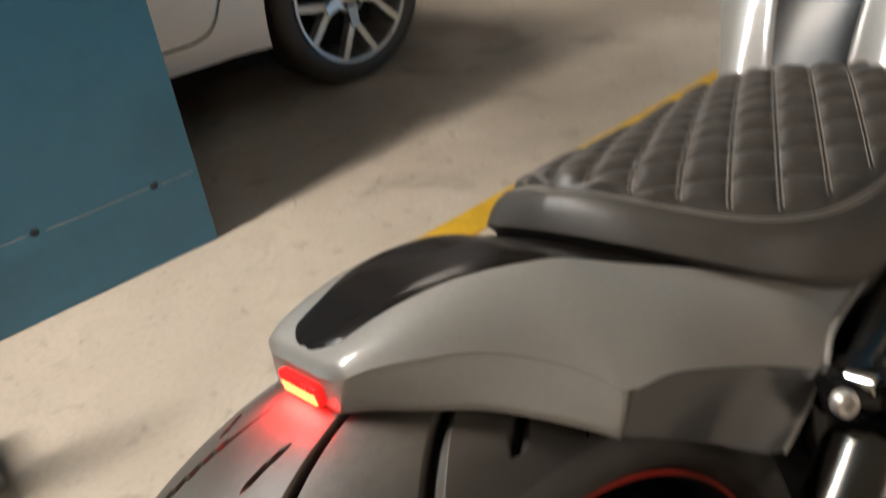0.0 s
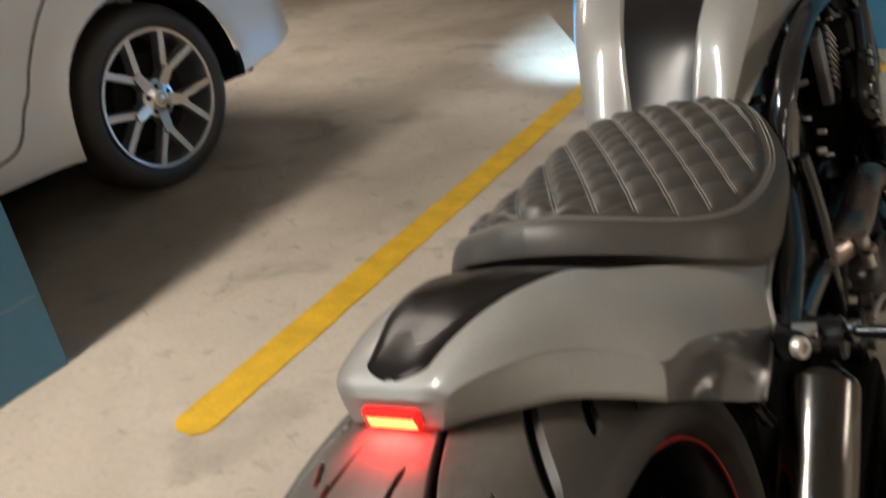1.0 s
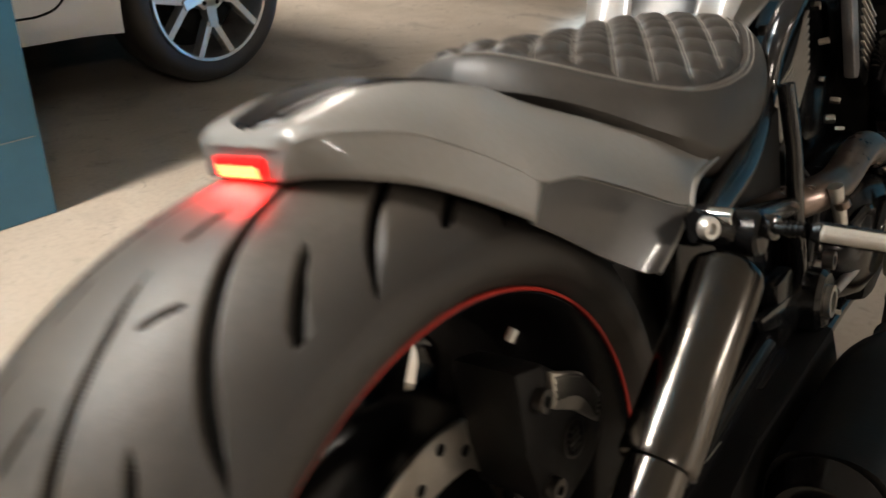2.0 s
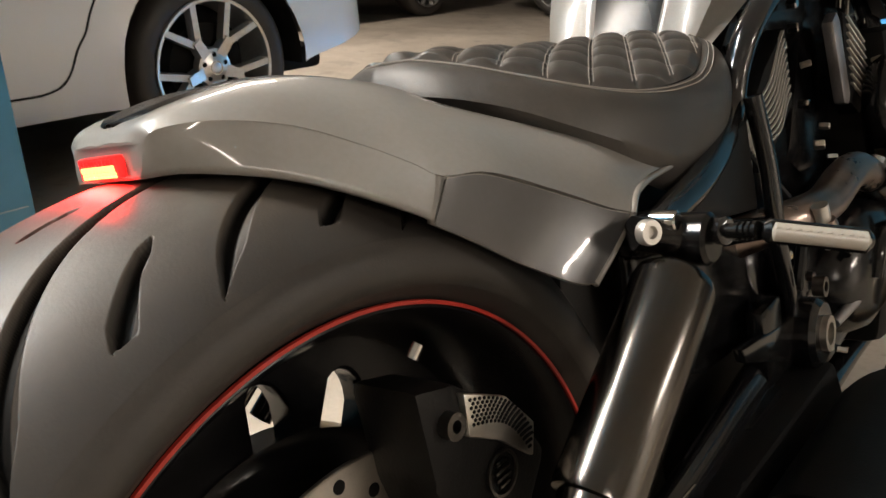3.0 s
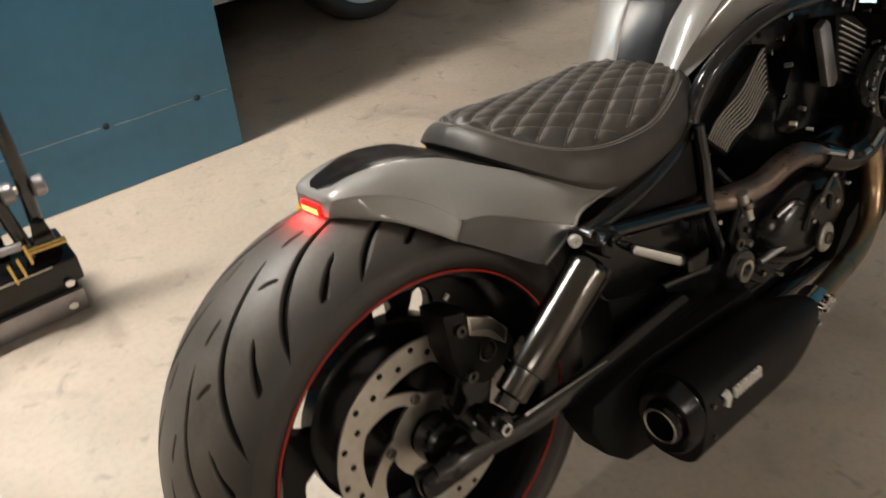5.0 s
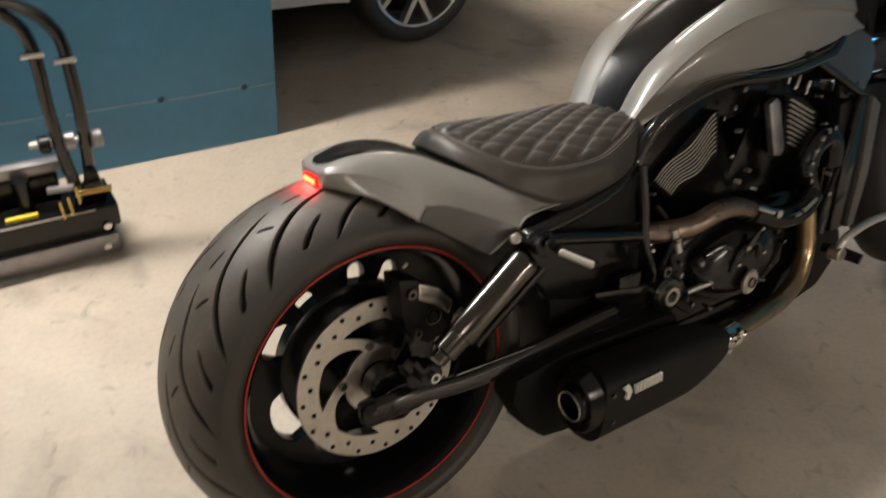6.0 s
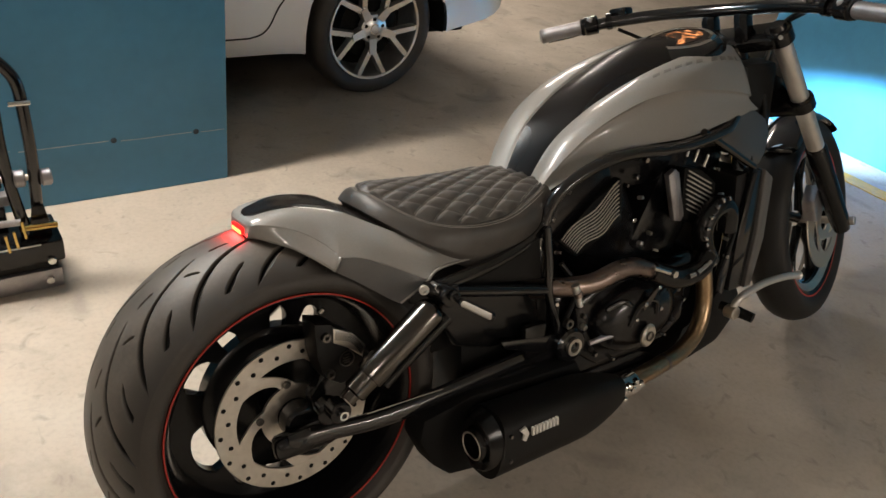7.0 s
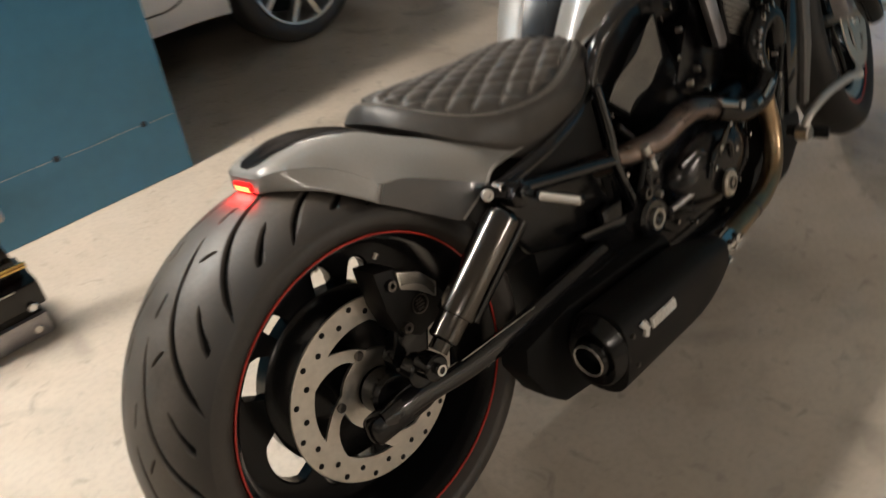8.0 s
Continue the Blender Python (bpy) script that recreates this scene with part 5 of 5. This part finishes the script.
beam_ob = new("headlight_beam", beam)
beam_eye = BIKE @ (lamp_eye + Vector((0, 0, HUB_Z)))
beam_ob.matrix_world = look(beam_eye, Vector((3.4, 0.86, 0.06)), 12) @ Matrix.Diagonal((1.55, 0.52, 1, 1))
BAR = [(1.10, 0.440, 0.600), (1.155, 0.330, 0.618), (1.215, 0.235, 0.642), (1.262, 0.150, 0.655), (1.285, 0.06, 0.660), (1.285, -0.06, 0.660), (1.262, -0.150, 0.655), (1.215, -0.235, 0.642), (1.155, -0.330, 0.618), (1.10, -0.440, 0.600)]
BAR = [(x, y, z + 0.0255 + 0.08 * y - 0.024 * max(0.0, 1 - (y / 0.33) ** 2)) for x, y, z in BAR]
bar = fp("handlebar", tube(spline(BAR, 8), 0.0155, 16), GLOSS, label="wide black drag handlebar")
for s in (-1, 1):
    fp("riser", block((1.296, 0.042 * s, 0.612), (0.046, 0.040, 0.085), 0.016), SATIN, bar)
    fp("riser_bolt", disc((1.290, 0.042 * s, 0.656), 0.007, (0, 0, 1), 0.012, 12), CHROME, bar)
for s in (-1, 1):
    g0, g1 = np.array([1.155, 0.335 * s, 0.6435 + 0.0268 * s]), np.array([1.10, 0.440 * s, 0.6255 + 0.0352 * s])
    d = g1 - g0
    rr = [0.0165] + [0.0195 if k % 2 else 0.0182 for k in range(18)] + [0.021, 0.016]
    grip = fp("grip", tube([g0 + d * t for t in np.linspace(0, 1, 21)], rr, 18), GALV, bar, "satin grey ribbed grip")
    fp("switch_housing", tube([g0 - d * 0.34, g0 - d * 0.31, g0 - d * 0.05, g0], [0.018, 0.025, 0.025, 0.020], 16), SATIN, bar)
    fp("grip_flange", tube([g0 - d * 0.02, g0 + d * 0.05], 0.0225, 16), MATTE, bar)
    fp("clamp_ring", tube([g0 - d * 0.64, g0 - d * 0.52], 0.022, 16), SATIN, bar)
    fp("lever_perch", block(g0 - d * 0.48 + (0.022, 0, -0.002), (0.052, 0.030, 0.032), 0.009), SATIN, bar)
    fp("perch_screw", disc(g0 - d * 0.48 + (0.030, 0, 0.015), 0.006, (0, 0, 1), 0.008, 12), STEEL, bar)
    fp("fluid_reservoir", block(g0 - d * 0.72 + (0.030, 0, 0.016), (0.046, 0.054, 0.030), 0.010), SATIN, bar)
    for k, (u, up) in enumerate(((-0.12, 0.018), (-0.24, 0.020))):
        fp("switch_button", block(g0 + d * u + (-0.020, 0, up * 0.6), (0.012, 0.014, 0.012), 0.003), GALV if k else SATIN, bar)
    fp("lever", tube(spline([g0 - d * 0.5 + (0.03, 0, -0.004), g0 + d * 0.1 + (0.062, 0, -0.008), g0 + d * 0.7 + (0.060, 0, -0.012), g0 + d * 1.05 + (0.048, 0, -0.012)], 6), [0.006] * 18 + [0.008], 10), SATIN if s > 0 else CHROME, bar)
for s, off in ((-1, 0.0), (-1, 0.022)):
    fp("control_cable", tube(spline([(1.20, -0.255 + off, 0.652), (1.28, -0.20 + off, 0.63), (1.35, -0.11, 0.60), (1.36, -0.07, 0.52)], 8), 0.0055, 8), DARKSTEEL, bar)
fp("control_cable", tube(spline([(1.20, 0.255, 0.652), (1.30, 0.20, 0.60), (1.36, 0.11, 0.55), (1.33, 0.07, 0.45)], 8), 0.005, 8), MATTE, bar)
fp("cable_adjuster", tube([(1.225, -0.238, 0.648), (1.265, -0.208, 0.636)], 0.0085, 10), CHROME, bar)
fp("cable_adjuster", tube([(1.225, -0.215, 0.652), (1.265, -0.188, 0.638)], 0.0085, 10), CHROME, bar)
bp("steering_head", tube([(1.30, 0, 0.58), (1.40, 0, 0.40)], 0.04, 20), SATIN)
bp("wire_bundle", tube(spline([(1.32, -0.05, 0.52), (1.36, -0.08, 0.44), (1.33, -0.10, 0.36), (1.27, -0.10, 0.30)], 8), 0.010, 10), MATTE)
bp("air_box", block((1.14, 0, 0.44), (0.26, 0.20, 0.20), 0.03), MATTE)
bp("neck_cowl", block((1.335, 0, 0.42), (0.15, 0.17, 0.24), 0.03), MATTE)
bp("horn_cover", turned([(0, 0.02), (0.03, 0.018), (0.036, 0.0)], (1.30, -0.10, 0.335), (0.6, -1, 0.3), 24), CHROME)
side_stand = bp("side_stand", tube(spline([(0.80, 0.14, -0.16), (0.78, 0.22, -0.24), (0.76, 0.245, -0.372)], 6), 0.012, 12), SATIN, label="black side stand")

# ---- parked cars ----


def car_side(x, z):
    """How far the body stands in from its widest line, at a place along and above."""
    t = np.clip((z - 0.92) / 0.52, 0, 1)
    dy = 0.30 * t ** 1.25 + 0.05 * np.clip((0.36 - z) / 0.2, 0, 1) ** 2 + 0.012 * np.cos((z - 0.62) * 9.0) * np.clip(1 - t * 3, 0, 1)
    dy += 0.42 * np.clip((x - 0.52) / 0.45, 0, 1) ** 2.6 + 0.42 * np.clip((-3.05 - x) / 0.45, 0, 1) ** 2.4
    return dy


def roofline(x):
    return float(np.interp(x, [-3.45, -3.3, -2.3, -1.55, -0.6, 0.2, 0.62, 0.90, 0.97], [0.62, 0.74, 0.95, 1.40, 1.46, 1.38, 1.10, 0.98, 0.70]))


def sill(x):
    return float(np.interp(x, [-3.45, -3.2, -2.95, -0.5, -0.39, 0.25, 0.34, 0.62, 0.90, 0.97], [0.34, 0.24, 0.245, 0.245, 0.24, 0.26, 0.295, 0.352, 0.405, 0.46]))


def parked_car(m, paint, label, full=True):
    """A hatchback whose rear wheel stands at the root; its body runs to -x, its side faces -y."""
    root = new("car")
    root.matrix_world = m
    W = 1.78
    arch = ((0.0, 0.318, 0.372), (-2.63, 0.318, 0.372))

    def skin(side):
        xs, n = np.linspace(-3.45, 0.97, 154), 46
        V, keep = [], []
        for x in xs:
            for k in range(n):
                f = k / (n - 1)
                z = sill(x) + (roofline(x) - sill(x)) * f
                V.append([x, car_side(x, z), z])
        V = np.array(V)
        for ax, az, ar in arch:
            d = np.hypot(V[:, 0] - ax, V[:, 2] - az)
            snap = (d > ar - 0.022) & (d < ar + 0.016)
            V[snap, 0] = ax + (V[snap, 0] - ax) * ar / d[snap]
            V[snap, 2] = az + (V[snap, 2] - az) * ar / d[snap]
            flare = np.clip(1 - np.abs(d - ar) / 0.05, 0, 1)
            V[:, 1] -= 0.012 * flare
        faces = []
        for i in range(len(xs) - 1):
            for k in range(n - 1):
                q = (i * n + k, (i + 1) * n + k, (i + 1) * n + k + 1, i * n + k + 1)
                c = V[list(q)].mean(0)
                if all(math.hypot(c[0] - ax, c[2] - az) > ar - 0.004 for ax, az, ar in arch):
                    faces.append(q)
        V = V.copy()
        if side:
            V[:, 1] = W - V[:, 1]
        return V, faces

    body = part("body", cat(skin(0), skin(1)), paint, root)
    rows = [[(x, car_side(x, roofline(x)) + (W - 2 * car_side(x, roofline(x))) * t, roofline(x) + 0.03 * math.sin(math.pi * t)) for t in np.linspace(0, 1, 9)] for x in np.linspace(-3.45, 0.97, 60)]
    part("roof", grid(rows), paint, root)
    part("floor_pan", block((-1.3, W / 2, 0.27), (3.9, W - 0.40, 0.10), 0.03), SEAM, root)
    for ax, az, ar in arch:
        for s in (0, 1):
            y0 = 0.004 if s == 0 else W - 0.30
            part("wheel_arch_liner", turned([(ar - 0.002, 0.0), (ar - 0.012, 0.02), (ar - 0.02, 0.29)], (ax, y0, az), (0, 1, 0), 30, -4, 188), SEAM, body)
            yw = 0.018 if s == 0 else W - 0.018
            wheel(root, ax, yw, -1 if s == 0 else 1)
    # glass, shut lines
    for x0, x1 in ((-0.55, 0.25), (-1.50, -0.62)):
        out = []
        for x in np.linspace(x0, x1, 12):
            lo, hi = 0.96, min(roofline(x) - 0.07, 1.36)
            out.append([(x, car_side(x, z) - 0.004, z) for z in np.linspace(lo, max(lo + 0.02, hi), 6)])
        part("window", grid(out), GLASS, body)
    lines = [[(-0.16, 0.94), (-0.25, 0.80), (-0.36, 0.66), (-0.43, 0.55), (-0.462, 0.486), (-0.497, 0.441), (-0.545, 0.362), (-0.61, 0.329), (-0.75, 0.324), (-1.42, 0.322)],
             [(-1.44, 0.95), (-1.45, 0.6), (-1.44, 0.33)], [(0.30, 0.62), (0.42, 0.66), (0.62, 0.70)]]
    for pts in lines:
        sp = spline(pts, 8)
        part("shut_line", tube([(x, car_side(x, z) - 0.0005, z) for x, z in sp], 0.0035, 6), SEAM, body)
    part("tail_lamp", plate([(0.50, 0.86), (0.72, 0.88), (0.74, 0.98), (0.46, 0.97)], 0.16, 0.26, 0.01), RED, body)
    part("door_handle", tube([(-0.62, car_side(-0.62, 0.84) - 0.03, 0.84), (-0.84, car_side(-0.84, 0.84) - 0.03, 0.84)], 0.012, 10), paint, body)
    return tagged(root, label, "car", "parked cars")


def wheel(root, x, y, s):
    """s = -1: the outer face looks to -y."""
    c = np.array([x, y, 0.318])
    tp = [(0.232, 0.03), (0.240, 0.012), (0.262, 0.002), (0.288, 0.004), (0.306, 0.016), (0.316, 0.040), (0.318, 0.10), (0.316, 0.175), (0.30, 0.20), (0.26, 0.205), (0.232, 0.19)]
    w = part("wheel", turned([(r, -a * s) for r, a in tp], c, seg=72), RUBBER, root, "black car tyre on an alloy rim")
    part("rim", turned([(0.232, -0.014 * s), (0.238, -0.008 * s), (0.236, -0.004 * s), (0.226, -0.006 * s), (0.222, -0.016 * s), (0.214, -0.12 * s), (0.20, -0.18 * s)], c, seg=72), ALLOY, w)
    part("brake_drum", turned([(0, -0.07 * s), (0.15, -0.07 * s), (0.155, -0.09 * s), (0.21, -0.15 * s)], c, seg=40), SEAM, w)
    for k in range(5):
        a = math.radians(270 + 72 * k)
        d, n = np.array([math.cos(a), 0, math.sin(a)]), np.array([-math.sin(a), 0, math.cos(a)])

        def bar_(p, q, w0, w1, t0=-0.004, t1=-0.010):
            u = (q - p) / np.linalg.norm(q - p)
            v = np.array([-u[2], 0, u[0]])
            rows = []
            for f in (0.0, 0.5, 1.0):
                cc, ww = p + (q - p) * f, w0 + (w1 - w0) * f
                rows.append([cc + v * ww - (0, (0.020 - 0.012 * f) * s, 0), cc - v * ww - (0, (0.020 - 0.012 * f) * s, 0),
                             cc - v * ww * 1.25 - (0, (0.055 - 0.012 * f) * s, 0), cc + v * ww * 1.25 - (0, (0.055 - 0.012 * f) * s, 0)])
            return grid(rows, True, True)
        root_p, fork = c + d * 0.045, c + d * 0.118
        e1, e2 = c + 0.228 * np.array([math.cos(a + 0.31), 0, math.sin(a + 0.31)]), c + 0.228 * np.array([math.cos(a - 0.31), 0, math.sin(a - 0.31)])
        part("spoke", cat(bar_(root_p, fork, 0.021, 0.016), bar_(fork - d * 0.014 + n * 0.007, e1, 0.012, 0.011), bar_(fork - d * 0.014 - n * 0.007, e2, 0.012, 0.011)), ALLOY, w)
    part("hub_cap", cat(turned([(0, -0.012 * s), (0.026, -0.012 * s), (0.032, -0.016 * s), (0.066, -0.022 * s), (0.070, -0.05 * s)], c, seg=32)), ALLOY, w)
    part("cap_badge", turned([(0.020, -0.0105 * s), (0.025, -0.0105 * s), (0.025, -0.013 * s)], c, seg=28), CHROME, w)
    for k in range(5):
        a = math.radians(90 + 72 * k)
        part("wheel_bolt_hole", disc(c + np.array([0.045 * math.cos(a), -0.0185 * s, 0.045 * math.sin(a)]), 0.009, (0, 1, 0), 0.004, 12), SEAM, w)


parked_car(pose(1.379, 1.982, 0), CARPAINT, "silver grey hatchback with split spoke alloy wheels")
parked_car(pose(5.35, 4.35, 0), NIGHT, "dark parked car far behind in shade")
parked_car(pose(7.72, 3.4, 0, 0, 0, 90), NIGHT, "black parked car beyond the aisle")

# ---- motorcycle lift standing upright by the wall ----
lift = new("motorcycle_lift")
lift.matrix_world = pose(-0.445, 1.0, 0)
tagged(lift, "black folding workshop lift with silver base, beside blue wall", "lift")


def lp(name, geo, material, label=""):
    return part(name, (np.array(geo[0]) - (-0.445, 1.0, 0.0), geo[1]), material, lift, label)


lp("base_plate", block((-0.452, 1.040, 0.032), (0.492, 0.146, 0.060), 0.006), GALV, "galvanised steel base channel")
lp("recess_bar", block((-0.452, 1.044, 0.074), (0.480, 0.130, 0.026), 0.004), MATTE)
lp("lower_beam", block((-0.445, 1.040, 0.121), (0.504, 0.152, 0.068), 0.009), SATIN)
lp("beam_edge", block((-0.46, 0.9635, 0.150), (0.42, 0.003, 0.004), 0.001), STEEL)
lp("cross_bar", block((-0.47, 1.075, 0.245), (0.36, 0.035, 0.032), 0.006), GALV)
lp("inner_box", block((-0.46, 1.085, 0.190), (0.30, 0.05, 0.07), 0.010), SATIN)
right_leg = [(-0.242, 1.026, 0.150), (-0.238, 1.026, 0.22), (-0.231, 1.026, 0.38), (-0.233, 1.026, 0.508), (-0.238, 1.026, 0.580), (-0.256, 1.026, 0.622), (-0.292, 1.026, 0.659), (-0.37, 1.026, 0.70)]
left_leg = [(-0.272, 1.010, 0.150), (-0.280, 1.012, 0.21), (-0.293, 1.020, 0.313), (-0.299, 1.024, 0.424), (-0.299, 1.026, 0.528), (-0.308, 1.026, 0.600), (-0.335, 1.026, 0.645), (-0.40, 1.026, 0.69)]
for leg in (right_leg, left_leg):
    lp("upright_tube", tube(spline(leg, 6), 0.0155, 14), GLOSS)
for x, z in ((-0.234, 0.538), (-0.300, 0.560)):
    lp("tube_pin", tube([(x - 0.032, 1.012, z), (x + 0.018, 1.012, z)], 0.0075, 12), CHROME)
lp("roller_axle", tube([(-0.36, 1.030, 0.328), (-0.195, 1.030, 0.320)], 0.009, 14), STEEL)
for x, z in ((-0.327, 0.327), (-0.269, 0.325), (-0.205, 0.320)):
    lp("roller", turned([(0, -0.014), (0.018, -0.014), (0.023, -0.010), (0.023, 0.010), (0.018, 0.014), (0, 0.014)], (x, 1.024, z), (1, 0, 0), 22), GALV if x > -0.28 else SATIN)
lp("gusset", plate([(-0.285, 0.150), (-0.212, 0.150), (-0.216, 0.20), (-0.224, 0.25), (-0.252, 0.25), (-0.262, 0.20)], 1.000, 1.010, 0.003), SATIN)
lp("brass_rod", tube([(-0.290, 0.970, 0.205), (-0.202, 0.970, 0.201)], 0.0085, 12), BRASS, "polished brass rod")
lp("steel_rod", tube([(-0.350, 0.972, 0.228), (-0.288, 0.972, 0.224)], 0.009, 12), GALV)
for x, z in ((-0.305, 0.178), (-0.283, 0.205), (-0.326, 0.170)):
    lp("rod_pin", tube([(x, 0.962, z - 0.026), (x - 0.004, 0.962, z + 0.026)], 0.0042, 8), BRASS)
for x, z in ((-0.230, 0.094), (-0.241, 0.032)):
    lp("end_bolt", disc((x, 0.964, z), 0.011, (0, 1, 0), 0.016, 14), CHROME)
lp("caution_tag", block((-0.42, 0.985, 0.160), (0.075, 0.012, 0.010), 0.002), YTAG)
lp("jack_cylinder", tube([(-0.40, 1.03, 0.15), (-0.40, 1.03, 0.24)], 0.02, 16), SATIN)
